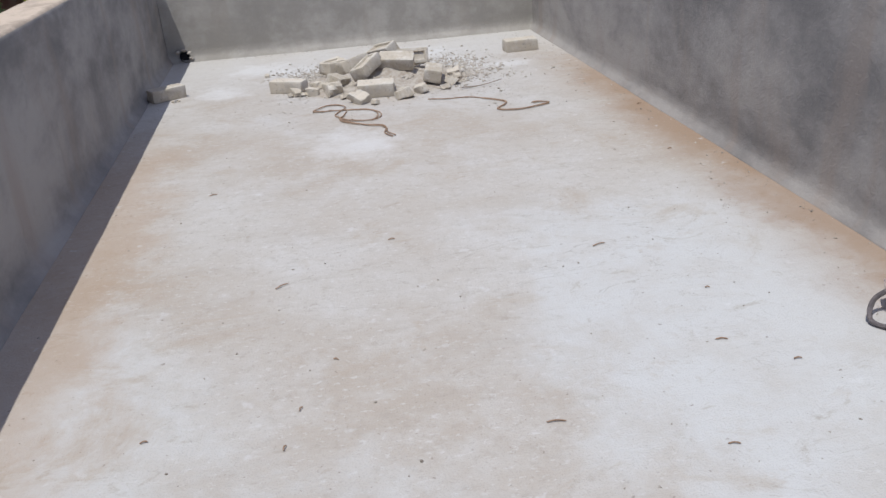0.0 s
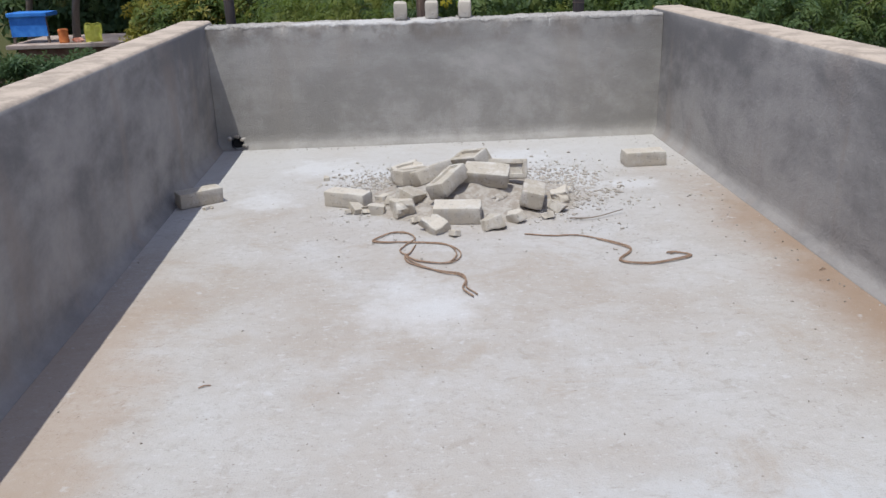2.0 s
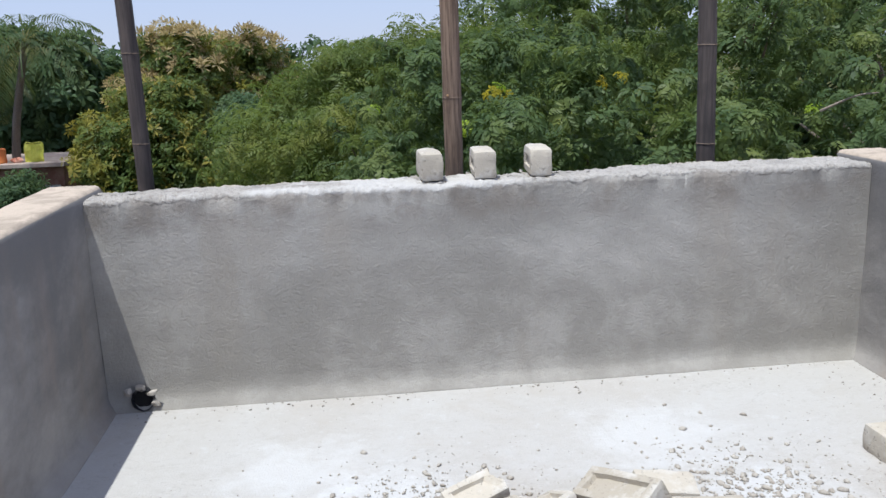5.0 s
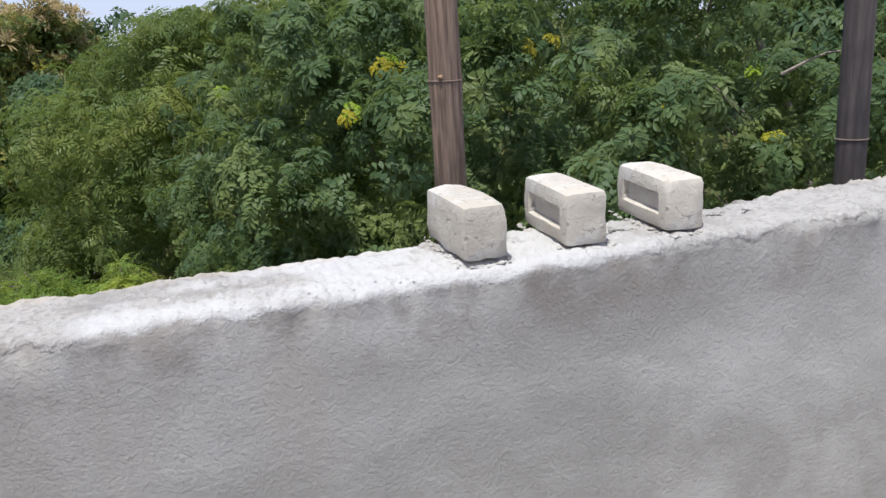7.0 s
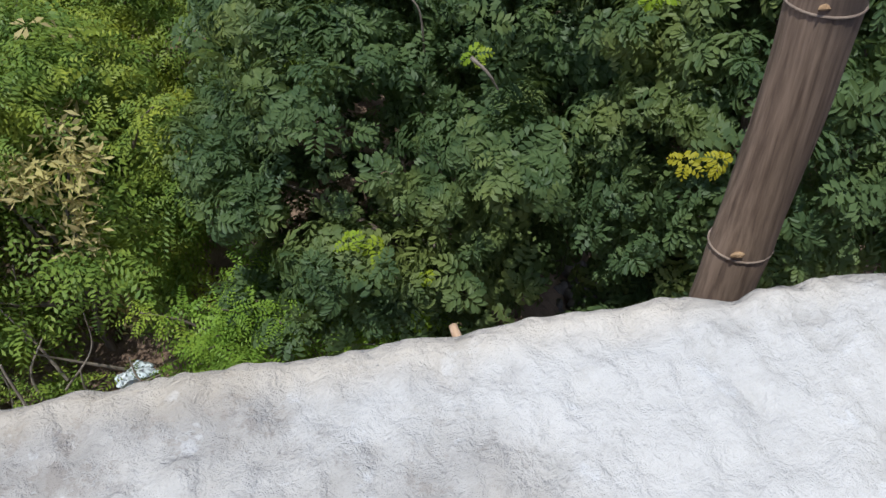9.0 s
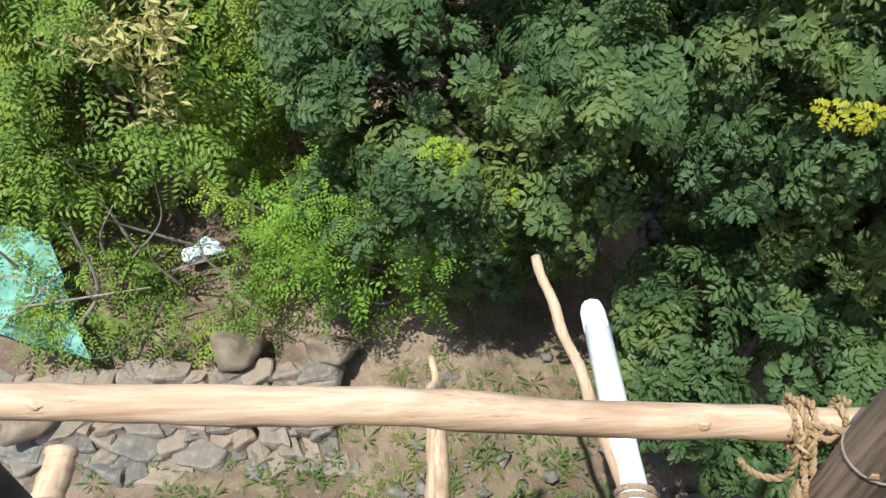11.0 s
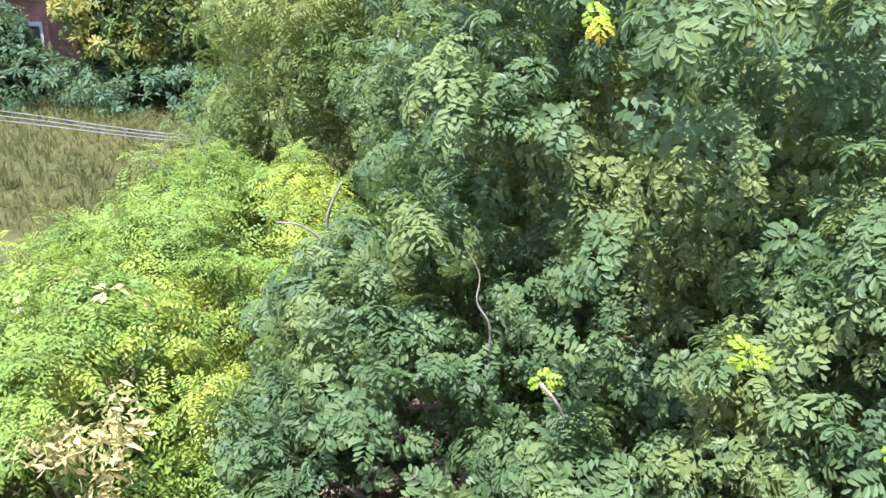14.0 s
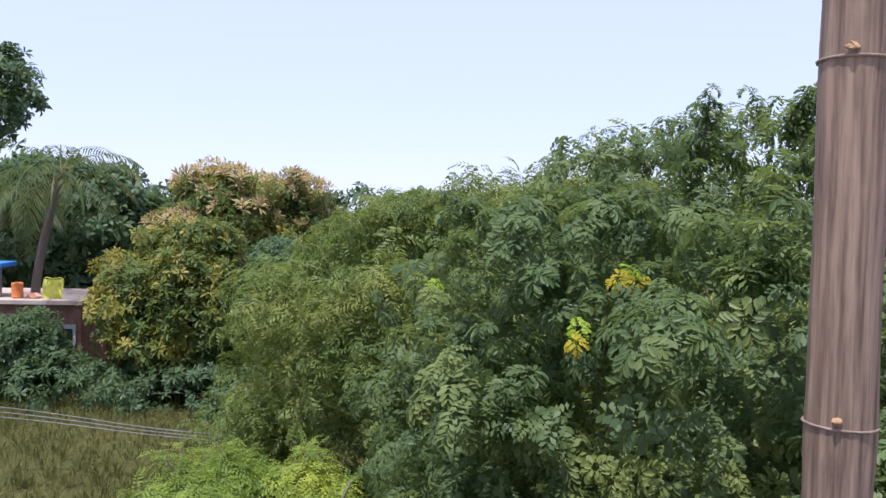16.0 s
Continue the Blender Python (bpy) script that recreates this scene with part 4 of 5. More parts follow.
# green netting over the bank and a crumpled plastic bag
xs, ys = np.linspace(0, 1, 26), np.linspace(0, 1, 26)
v = np.array([(-4.95 + 2.6 * a + 0.5 * b, 5.32 - 1.02 * b * (0.6 + 0.4 * a) - 0.5 * a, -4.15 - 0.25 * b + 0.35 * noise.noise(Vector((a * 3, b * 3, 7))) + 0.1 * noise.noise(Vector((a * 9, b * 9, 2)))) for b in ys for a in xs])
i, k = np.meshgrid(np.arange(25), np.arange(25), indexing="ij")
a = (i * 26 + k).ravel()
tagged(quads("green_netting", v, np.stack([a, a + 26, a + 27, a + 1], 1), make_plain("green_net", (0.14, 0.30, 0.235), (0.23, 0.41, 0.33), 9, 0.8, 0.4), smooth=True), "pale green netting draped over the bank", "netting")
bm = lump(random.Random(77), 0.17, (1.2, 0.8, 0.5), 0.6, 3)
bm.transform(pose(-1.15, 4.8, -4.32, 20, 10, 30))
tagged(part("plastic_bag", bm, make_plain("white_film", (0.62, 0.70, 0.72), (0.82, 0.84, 0.84), 7, 0.35, 0.6), smooth=False), "crumpled white and blue plastic bag on the bank", "bag")


for k, (x, y, z, r, lb) in enumerate(((-0.78, 3.9, -4.42, 0.30, "tan earth-crusted boulder at the top of the bank"), (-0.05, 3.86, -4.46, 0.24, "brown rounded boulder under the low bush"), (-2.3, 3.35, -4.45, 0.24, "squarish grey-tan boulder beside the water pipe"))):
    bm = lump(random.Random(140 + k), r, (1.1, 0.85, 0.8), 0.3, 3)
    ob = part("boulder", bm, EARTH_ROCK, smooth=True)
    ob.location = (x, y, z)
    tagged(ob, lb, "boulder", "boulders on the bank")


# ---- foliage ----
def leaflet(p, d, side, length, width, droop, out):
    """One leaf blade: a kite folded a little along its rib."""
    d = d.normalized()
    s = d.cross(Vector((0, 0, 1)))
    s = (s if s.length > 0.01 else Vector((1, 0, 0))).normalized()
    tip = p + d * length + Vector((0, 0, -droop * length))
    mid = p + d * length * 0.64 + Vector((0, 0, -droop * length * 0.3))
    if not side:
        out += [p, mid + s * width * 0.5, tip, mid - s * width * 0.5]
        return
    fold = Vector((0, 0, width * 0.16))
    low, high = p.lerp(tip, 0.42) + fold, p.lerp(tip, 0.82) + fold
    out += [p, low + s * width * 0.42, high + s * width * 0.44, tip, p, tip, high - s * width * 0.44, low - s * width * 0.42]


def pinnate(rng, length, pairs, ll, lw, fall, out, origin, az, el, fine):
    """A feathered leaf: leaflets in pairs along a drooping rib."""
    h = Vector((math.cos(az), math.sin(az), 0))
    prev, e = origin.copy(), el
    for k in range(pairs + 1):
        e -= fall / pairs
        d = h * math.cos(e) + Vector((0, 0, math.sin(e)))
        prev = prev + d * length / (pairs + 1)
        side = h.cross(Vector((0, 0, 1)))
        size = 0.65 + 0.5 * math.sin(math.pi * min(1, (k + 1.2) / (pairs + 1)))
        if k == pairs:
            leaflet(prev, d, fine, ll * size, lw * size, 0.15, out)
            continue
        if k == 0 and pairs > 4:
            continue
        for q in (1, -1):
            leaflet(prev, d * (rng.uniform(0.7, 1.15) if fine else rng.uniform(0.35, 0.75)) + side * q, fine, ll * size * rng.uniform(0.85, 1.1), lw * size, rng.uniform(0.1, 0.45), out)


def spray(seed, leaves, length, pairs, ll, lw, fall=1.0, lift=0.5, fine=0):
    rng = random.Random(seed)
    out = []
    for k in range(leaves):
        pinnate(rng, length * rng.uniform(0.75, 1.15), pairs, ll, lw, fall * rng.uniform(0.6, 1.4), out, Vector((0, 0, 0)), 6.283 * (k + rng.uniform(-0.3, 0.3)) / leaves, lift + rng.uniform(-0.35, 0.45), fine)
    return np.array(out)


def tuft(seed, leaves, ll, lw, lift=0.35):
    """A whorl of single blades."""
    rng = random.Random(seed)
    out = []
    for k in range(leaves):
        az, el = 6.283 * (k + rng.uniform(-0.4, 0.4)) / leaves, lift + rng.uniform(-0.7, 0.6)
        d = Vector((math.cos(az) * math.cos(el), math.sin(az) * math.cos(el), math.sin(el)))
        leaflet(d * 0.02, d, 0, ll * rng.uniform(0.7, 1.15), lw, rng.uniform(0.1, 0.5), out)
    return np.array(out)


def scatter(temps, places, axes, sizes, rs):
    """Copies of the leaf sprays at the places, each turned to its axis, as one set of points."""
    out = []
    pick = rs.integers(0, len(temps), len(places))
    for t, tv in enumerate(temps):
        idx = np.nonzero(pick == t)[0]
        if not len(idx):
            continue
        z = axes[idx] / np.linalg.norm(axes[idx], axis=1, keepdims=True)
        w = rs.normal(size=(len(idx), 3))
        x = np.cross(w, z)
        x /= np.linalg.norm(x, axis=1, keepdims=True)
        y = np.cross(z, x)
        r = np.stack([x, y, z], 2) * sizes[idx][:, None, None]
        out.append((np.einsum("nij,kj->nki", r, tv) + places[idx][:, None, :]).reshape(-1, 3))
    v = np.concatenate(out)
    return v, np.arange(len(v)).reshape(-1, 4)


def lobed(rs, centre, radii, lobes, lobe_r, count, up=0.45, inner=0.25, hollows=()):
    """Places and axes of sprays over a crown made of many rounded clumps."""
    c, rad = np.array(centre, float), np.array(radii, float)
    d = rs.normal(size=(lobes, 3))
    d /= np.linalg.norm(d, axis=1, keepdims=True)
    lc = c + d * rad * rs.uniform(0.62, 1.0, (lobes, 1))
    lr = lobe_r * rs.uniform(0.65, 1.35, lobes)
    k = rs.integers(0, lobes, count * 2)
    e = rs.normal(size=(count * 2, 3))
    e[:, 2] = np.where(e[:, 2] < -0.5, -e[:, 2] * 0.6, e[:, 2])
    e /= np.linalg.norm(e, axis=1, keepdims=True)
    p = lc[k] + e * lr[k][:, None] * np.array([1.15, 1.15, 0.8]) * rs.uniform(0.55, 1.2, (count * 2, 1))
    free = rs.random(count * 2) < 0.15
    g = rs.normal(size=(count * 2, 3))
    g /= np.linalg.norm(g, axis=1, keepdims=True)
    wave = 1 + 0.06 * np.sin(g @ np.array([5.1, 3.7, 4.3]) * 1.9 + 1) + 0.05 * np.sin(g @ np.array([-6.3, 7.1, 5.9]) * 2.3)
    p = np.where(free[:, None], c + g * rad * (wave * rs.uniform(0.75, 1.0, count * 2))[:, None], p)
    e = np.where(free[:, None], g, e)
    depth = np.linalg.norm((p - c) / rad, axis=1)
    keep = np.nonzero(((depth > 0.72) | (rs.random(count * 2) < inner)) & (depth < 1 + 0.6 * lobe_r / rad.min()))[0][:count]
    for hc, hr in hollows:
        keep = keep[np.linalg.norm((p[keep] - np.array(hc)) / np.array(hr), axis=1) > 1 + 0.25 * rs.normal(size=len(keep))]
    axes = e[keep] + np.array([0, 0, up]) + 0.38 * rs.normal(size=(len(keep), 3))
    return p[keep], axes, lc, lr


def branches(tree, base, centre, radii, n, r0, rng, lc):
    """A tapered trunk and limbs that reach into the clumps."""
    base, c = Vector(base), Vector(centre)
    fork = base.lerp(c, 0.45)
    pts = spline([base, base.lerp(fork, 0.5) + Vector((rng.uniform(-0.15, 0.15), rng.uniform(-0.15, 0.15), 0)), fork], 6)
    part("trunk", tube([q - base for q in pts], [r0 * (1.25 - 0.5 * i / len(pts)) for i in range(len(pts))], 12, 0.2, base.x), BARK, tree, smooth=True)
    for q in rng.sample(range(len(lc)), min(n, len(lc))):
        e = Vector(lc[q])
        m = fork.lerp(e, 0.5) + Vector((rng.uniform(-0.3, 0.3), rng.uniform(-0.3, 0.3), rng.uniform(0, 0.35)))
        pts = spline([fork, m, e], 6)
        part("limb", tube([w - base for w in pts], [r0 * (0.55 - 0.46 * i / len(pts)) for i in range(len(pts))], 8, 0.2, e.x), BARK, tree, smooth=True)


def tree(name, label, category, base, centre, radii, lobes, lobe_r, count, temps, material, seed, size=1.0, group="", up=0.45, r0=0.12, limbs=6, inner=0.25, extra=(), hollows=(), shoots=0, core=None):
    rs, rng = np.random.default_rng(seed), random.Random(seed)
    ob = thing(name, label, category, base, group)
    p, axes, lc, lr = lobed(rs, centre, radii, lobes, lobe_r, count, up, inner, hollows)
    if core:
        # shaded leaves deep inside the crown
        q = rs.normal(size=(core[2], 3))
        q = np.array(core[0]) + q / np.linalg.norm(q, axis=1, keepdims=True) * np.array(core[1]) * rs.random((core[2], 1)) ** 0.4
        p, axes = np.concatenate([p, q]), np.concatenate([axes, np.array([-0.2, -0.5, 0.6]) + 0.4 * rs.normal(size=q.shape)])
    v, f = scatter(temps, p, axes, size * rs.uniform(0.7, 1.25, len(p)), rs)
    quads("crown", v - np.array(base), f, material, ob)
    branches(ob, base, centre, radii, limbs, r0, rng, lc)
    for part_name, share, mat_, tt, hi in extra:
        d = rs.normal(size=(int(count * share) + 1, 3))
        kk = rs.integers(0, len(lc), len(d))
        d[:, 2] = np.abs(d[:, 2]) * hi + 0.1
        d /= np.linalg.norm(d, axis=1, keepdims=True)
        q = lc[kk] + d * lr[kk][:, None] * np.array([1.15, 1.15, 0.85]) * 1.03
        v, f = scatter(tt, q, d + np.array([0, 0, 0.4]), size * rs.uniform(0.7, 1.1, len(d)), rs)
        quads(part_name, v - np.array(base), f, mat_, ob)
    # long leafy shoots that stand out of the crown
    for _ in range(shoots):
        az, w = rng.uniform(0, 6.283), rng.uniform(0.35, 0.95)
        a = Vector(centre) + Vector((math.cos(az) * radii[0] * w * 0.9, math.sin(az) * radii[1] * w * 0.9, radii[2] * math.sqrt(max(0.0, 1 - w * w)) * 0.95))
        e = a + Vector((math.cos(az) * w * 0.5 + rng.uniform(-0.2, 0.2), math.sin(az) * w * 0.5, rng.uniform(0.2, 0.5)))
        pts = spline([a - Vector(base), a.lerp(e, 0.5) - Vector(base) + Vector((0, 0, 0.06)), e - Vector(base)], 5)
        stem = part("shoot", tube(pts, [0.013 - 0.009 * i / len(pts) for i in range(len(pts))], 6, 0.2, az), BARK, ob, smooth=True)
        q = np.array([pts[min(len(pts) - 1, int(len(pts) * (0.25 + 0.75 * i / 8)))] for i in range(9)]) + rs.normal(size=(9, 3)) * 0.03
        v, f = scatter(temps, q, np.tile([0, 0, 1.0], (9, 1)) + 0.35 * rs.normal(size=(9, 3)), size * np.linspace(0.95, 0.6, 9), rs)
        quads("leaves", v, f, material, stem)
    return ob


FAR_BROAD = [spray(150 + k, 6, 0.19, 4, 0.070, 0.036, 1.5, 0.5) for k in range(4)]
BROAD = [spray(100 + k, 6, 0.19, 4, 0.070, 0.032, 1.5, 0.5, 1) for k in range(4)] + FAR_BROAD[:3]
FEATHER = [spray(200 + k, 5, 0.36, 7, 0.07, 0.021, 1.5, 0.45) for k in range(4)]
ROUND = [spray(300 + k, 5, 0.30, 6, 0.056, 0.026, 0.8, 0.35) if k % 2 else spray(300 + k, 4, 0.42, 9, 0.055, 0.019, 0.9, 0.5) for k in range(6)]
MANGO = [tuft(400 + k, 10, 0.18, 0.05) for k in range(4)]
FARTUFT = [tuft(500 + k, 9, 0.42, 0.14) for k in range(4)]
PLUME = [tuft(600 + k, 12, 0.30, 0.05, 0.9) for k in range(3)]

TREES = "trees behind the house"
big = tree("broadleaf_tree", "tall dark green tree with drooping leaves, some yellow", "tree", (4.6, 7.2, GROUND), (4.6, 7.2, -1.15), (4.3, 4.9, 3.5), 440, 0.36, 5400, BROAD, DEEP_LEAF, 41, 0.9, TREES, 0.5, 0.085, 5, 0.2, core=((3.3, 5.3, -1.2), (1.5, 1.3, 1.7), 800), hollows=(((2.5, 3.3, -1.2), (0.5, 0.9, 0.85)), ((3.6, 2.9, -2.3), (0.6, 0.7, 0.5))), shoots=30)
low = tree("broadleaf_tree", "small dark green tree with compound leaves close to the scaffold", "tree", (1.5, 5.4, GROUND), (1.27, 5.25, -2.75), (1.5, 1.75, 1.9), 100, 0.32, 1700, BROAD, DEEP_LEAF, 42, 0.82, TREES, 0.5, 0.08, 8, 0.15)
tree("broadleaf_tree", "wide dark green tree beyond the east parapet", "tree", (11.5, 8.5, GROUND), (10.2, 8.3, -0.7), (4.6, 4.6, 4.2), 170, 0.6, 1350, FAR_BROAD, DEEP_LEAF, 43, 1.5, TREES, 0.5, 0.2, 6, 0.1)
tree("feathery_tree", "soft yellow-green tree with fine feathery leaves", "tree", (1.2, 14.0, GROUND), (1.6, 13.6, -2.1), (3.9, 3.2, 3.75), 110, 0.75, 3800, FEATHER, FEATHER_LEAF, 44, 1.3, TREES, 0.25, 0.14, 8, 0.12)
tree("feathery_tree", "feathery green tree standing behind the dark one", "tree", (6.2, 15.5, GROUND), (6.0, 15.0, -1.2), (3.8, 3.2, 3.6), 80, 0.8, 1100, FEATHER, FEATHER_LEAF, 45, 1.8, TREES, 0.25, 0.14, 5, 0.1)
tree("broadleaf_tree", "slender dark green tree in front of the tall one", "tree", (3.7, 4.0, GROUND), (3.45, 3.55, -1.55), (1.05, 1.05, 1.75), 60, 0.3, 1050, BROAD, DEEP_LEAF, 57, 0.74, TREES, 0.5, 0.07, 8, 0.2)
SHRUBS = "bright shrubs below the parapet"
tree("shrub", "sunlit yellow-green shrub with small round leaflets", "shrub", (-0.9, 8.5, GROUND), (-0.75, 8.3, -2.95), (1.9, 1.9, 1.35), 80, 0.33, 2300, ROUND, BRIGHT_LEAF, 46, 0.95, SHRUBS, 0.6, 0.05, 8, 0.2, shoots=26)
tree("shrub", "bright green shrub with dry tan leaves hanging in it", "shrub", (-1.4, 5.4, GROUND), (-1.5, 5.5, -2.9), (1.35, 1.15, 1.35), 40, 0.3, 860, ROUND, BRIGHT_LEAF, 47, 1.05, SHRUBS, 0.5, 0.04, 10, 0.1,
     (("dry_leaves", 0.085, DRY_LEAF, [tuft(700 + k, 7, 0.13, 0.04) for k in range(3)], 0.6),), (((-1.25, 4.75, -3.75), (0.75, 0.6, 0.6)),), 6)
tree("shrub", "yellow-green shrub at the edge of the bank", "shrub", (-3.6, 6.8, GROUND), (-3.4, 6.8, -3.3), (1.5, 1.6, 1.2), 50, 0.34, 900, ROUND, BRIGHT_LEAF, 48, 1.1, SHRUBS, 0.5, 0.05, 8, 0.2, shoots=10)
tree("shrub", "low bright green bush over the stone wall", "shrub", (0.25, 4.3, GROUND), (0.3, 4.3, -3.85), (0.8, 0.5, 0.6), 16, 0.19, 150, ROUND, LIT_LEAF, 49, 0.9, SHRUBS, 0.5, 0.03, 6, 0.3, shoots=9)
tree("shrub", "dark low bush beside the gully", "shrub", (2.9, 3.3, GROUND), (3.0, 3.2, -3.6), (0.9, 0.9, 1.0), 26, 0.36, 560, BROAD, DEEP_LEAF, 50, 0.8, SHRUBS, 0.5, 0.03, 5, 0.2)

tree("shrub", "sparse bright weed bush over the bank edge", "shrub", (-1.5, 4.15, GROUND), (-1.5, 4.2, -4.15), (1.1, 0.4, 0.45), 16, 0.16, 110, ROUND, BRIGHT_LEAF, 58, 0.8, SHRUBS, 0.5, 0.02, 6, 0.4)

tree("shrub", "ragged green weed bush above the green netting", "shrub", (-3.0, 5.5, GROUND), (-3.0, 5.35, -3.85), (1.0, 0.5, 0.7), 22, 0.24, 260, ROUND, BRIGHT_LEAF, 59, 0.9, SHRUBS, 0.5, 0.03, 5, 0.3, shoots=5)

# yellowed leaf sprays standing out of the crowns
rs = np.random.default_rng(61)
for owner, mat_, pts in ((big, YELLOW_LEAF, ((1.785, 3.80, 0.69), (2.30, 4.9, 0.92), (2.42, 4.9, 0.90), (3.12, 3.9, 1.02), (3.28, 3.9, 1.08), (4.15, 3.9, 0.53), (5.1, 3.9, 0.24), (2.36, 2.6, -1.05), (2.54, 2.62, -1.1))),
                         (big, LIME_LEAF, ((2.135, 2.65, -0.27), (2.05, 4.9, 0.6), (2.4, 4.95, 0.98), (3.35, 4.9, 1.0), (5.3, 4.4, 0.7), (1.22, 6.6, 0.72), (2.7, 5.7, 0.8), (2.65, 2.45, -0.55))),
                         (low, LIME_LEAF, ((0.855, 3.6, -2.1), (1.015, 3.6, -2.2), (1.3, 3.6, -2.5), (1.245, 3.6, -2.92), (1.66, 3.72, -1.04)))):
    p = np.array(pts)
    v, f = scatter(BROAD, p, np.tile([0, -0.6, 0.8], (len(p), 1)) + 0.3 * rs.normal(size=p.shape), rs.uniform(0.42, 0.62, len(p)), rs)
    quads("yellow_leaves" if mat_ is YELLOW_LEAF else "young_leaves", v - np.array(owner.location), f, mat_, owner, "yellowed leaf sprays" if mat_ is YELLOW_LEAF else "fresh lime-green leaf sprays")

FAR = "distant trees"
tree("mango_tree", "rounded mango tree with yellowish young leaves", "tree", (-5.6, 25.5, GROUND), (-5.6, 25.5, -2.0), (2.35, 2.4, 2.5), 80, 0.75, 4000, MANGO, MANGO_LEAF, 51, 1.4, FAR, 0.4, 0.2, 4, 0.1,
     (("young_leaves", 0.10, YOUNG_LEAF, MANGO, 0.8),))
tree("mango_tree", "dark rounded tree between the mango and the feathery tree", "tree", (-3.6, 28.5, GROUND), (-3.4, 28, -2.4), (2.2, 2.2, 2.3), 50, 0.7, 2300, MANGO, FAR_LEAF, 52, 1.6, FAR, 0.4, 0.2, 3, 0.1)
tree("flowering_tree", "green tree topped with pale tan blossom plumes", "tree", (-6.5, 37, GROUND), (-6.0, 37, -0.7), (4.2, 3.4, 3.4), 80, 0.95, 3400, MANGO, MANGO_LEAF, 53, 1.8, FAR, 0.4, 0.25, 3, 0.1,
     (("blossom", 0.32, BLOSSOM, PLUME, 1.6),))
tree("far_tree", "dark leafy tree behind the palms", "tree", (-14, 40, GROUND), (-14.5, 40, -0.6), (5.0, 3.6, 4.0), 80, 1.1, 2400, FARTUFT, FAR_LEAF, 54, 1.3, FAR, 0.4, 0.25, 3, 0.1)
tree("far_tree", "tall open-crowned tree rising over the others", "tree", (-17.2, 33.5, GROUND), (-16.2, 33.5, 5.4), (2.5, 2.2, 2.4), 40, 0.6, 700, FARTUFT, FAR_LEAF, 55, 1.0, FAR, 0.4, 0.2, 8, 0.3)
for k, (x, y, z, rx, rz) in enumerate(((-26, 40, -0.5, 6, 4.3), (-36, 36, 0, 7, 4.5), (-10, 52, -1.0, 7, 3.6), (2, 50, -1.2, 8, 3.6), (14, 42, -1.0, 8, 4.0), (26, 34, -0.5, 8, 4.6), (20, 16, -1.0, 5, 4.3))):
    tree("far_tree", "dense dark green tree of the distant wood", "tree", (x, y, GROUND), (x, y, z), (rx, 3.5, rz), 110, 0.95, 1300, FARTUFT, FAR_LEAF, 70 + k, 1.5, FAR, 0.4, 0.25, 2, 0.1)
for k, (x, y, z, rx, rz, c) in enumerate(((-12.5, 24.6, -3.4, 3.0, 1.35, 1400), (-8.5, 24, -4.2, 3.4, 0.9, 700), (-4, 23, -4.3, 3, 0.8, 600), (-10.2, 24.9, -3.15, 1.2, 0.95, 700))):
    tree("bush", "dark shaded bush at the edge of the field", "shrub", (x, y, GROUND), (x, y, z), (rx, 1.2, rz), 30, 0.55, c, MANGO, FAR_LEAF, 80 + k, 1.3, "field bushes", 0.4, 0.06, 2, 0.2)


def palm(base, head, r, fronds, length, seed, label):
    rng = random.Random(seed)
    ob = thing("coconut_palm", label, "palm tree", base, "coconut palms")
    b, h = Vector(base), Vector(head)
    pts = spline([(0, 0, 0), (h - b) * 0.5 + Vector((-0.35, 0, 0)), h - b], 8)
    part("trunk", tube(pts, [r * (1.2 - 0.5 * i / len(pts)) for i in range(len(pts))], 10, 0.1, seed), BARK, ob, smooth=True)
    for k in range(fronds):
        az, el = 6.283 * k / fronds + rng.uniform(-0.2, 0.2), rng.uniform(-0.35, 1.25)
        out, p, e = [], h - b, el
        hd = Vector((math.cos(az), math.sin(az), 0))
        side = hd.cross(Vector((0, 0, 1)))
        for s in range(26):
            e -= (1.5 + 0.4 * rng.random()) / 26
            d = hd * math.cos(e) + Vector((0, 0, math.sin(e)))
            q = p + d * length / 26
            w = side * 0.02
            out += [p + w, q + w, q - w, p - w]
            for sg in (1, -1):
                leaflet(q, d * 0.6 + side * sg, 0, length * 0.27 * math.sin(math.pi * (s + 3) / 30), 0.055, rng.uniform(0.25, 0.7), out)
            p = q
        v = np.array(out)
        quads("frond", v, np.arange(len(v)).reshape(-1, 4), PALM_LEAF, ob)
    return ob


palm((-11.4, 28.2, GROUND), (-10.2, 27.4, 2.2), 0.15, 19, 2.9, 5, "coconut palm with arching fronds beside the low house")
palm((-14.2, 31, GROUND), (-13.6, 31, 1.6), 0.15, 17, 2.9, 9, "coconut palm with browning lower fronds")

# low house far off in the trees, with a tank and washing on its roof
house = thing("far_house", "low brick house with flat roof half hidden by trees", "house", (-11.0, 26.2, GROUND))
HB = make_plain("red_brick_wall", (0.24, 0.11, 0.075), (0.34, 0.19, 0.14), 3)
part("wall", box_bm(-1.8, 1.9, 0, 3, 0, 2.9), HB, house)
part("roof", box_bm(-2.1, 2.05, -0.3, 3.3, 2.9, 3.05, 0.02), make_plain("roof_concrete", (0.36, 0.27, 0.22), (0.46, 0.38, 0.32), 2), house, "flat concrete roof slab")
win = part("window", box_bm(1.1, 1.75, -0.06, 0.02, 1.35, 2.25), make_plain("white_frame", (0.6, 0.58, 0.56), (0.7, 0.68, 0.66), 4), house, "white window frame")
# near-black colour stands for the unlit room, no room is built behind
part("pane", box_bm(1.2, 1.66, -0.075, -0.063, 1.45, 2.12), make_plain("dark_room", (0.02, 0.025, 0.03), (0.04, 0.045, 0.05), 4, 0.3), win)
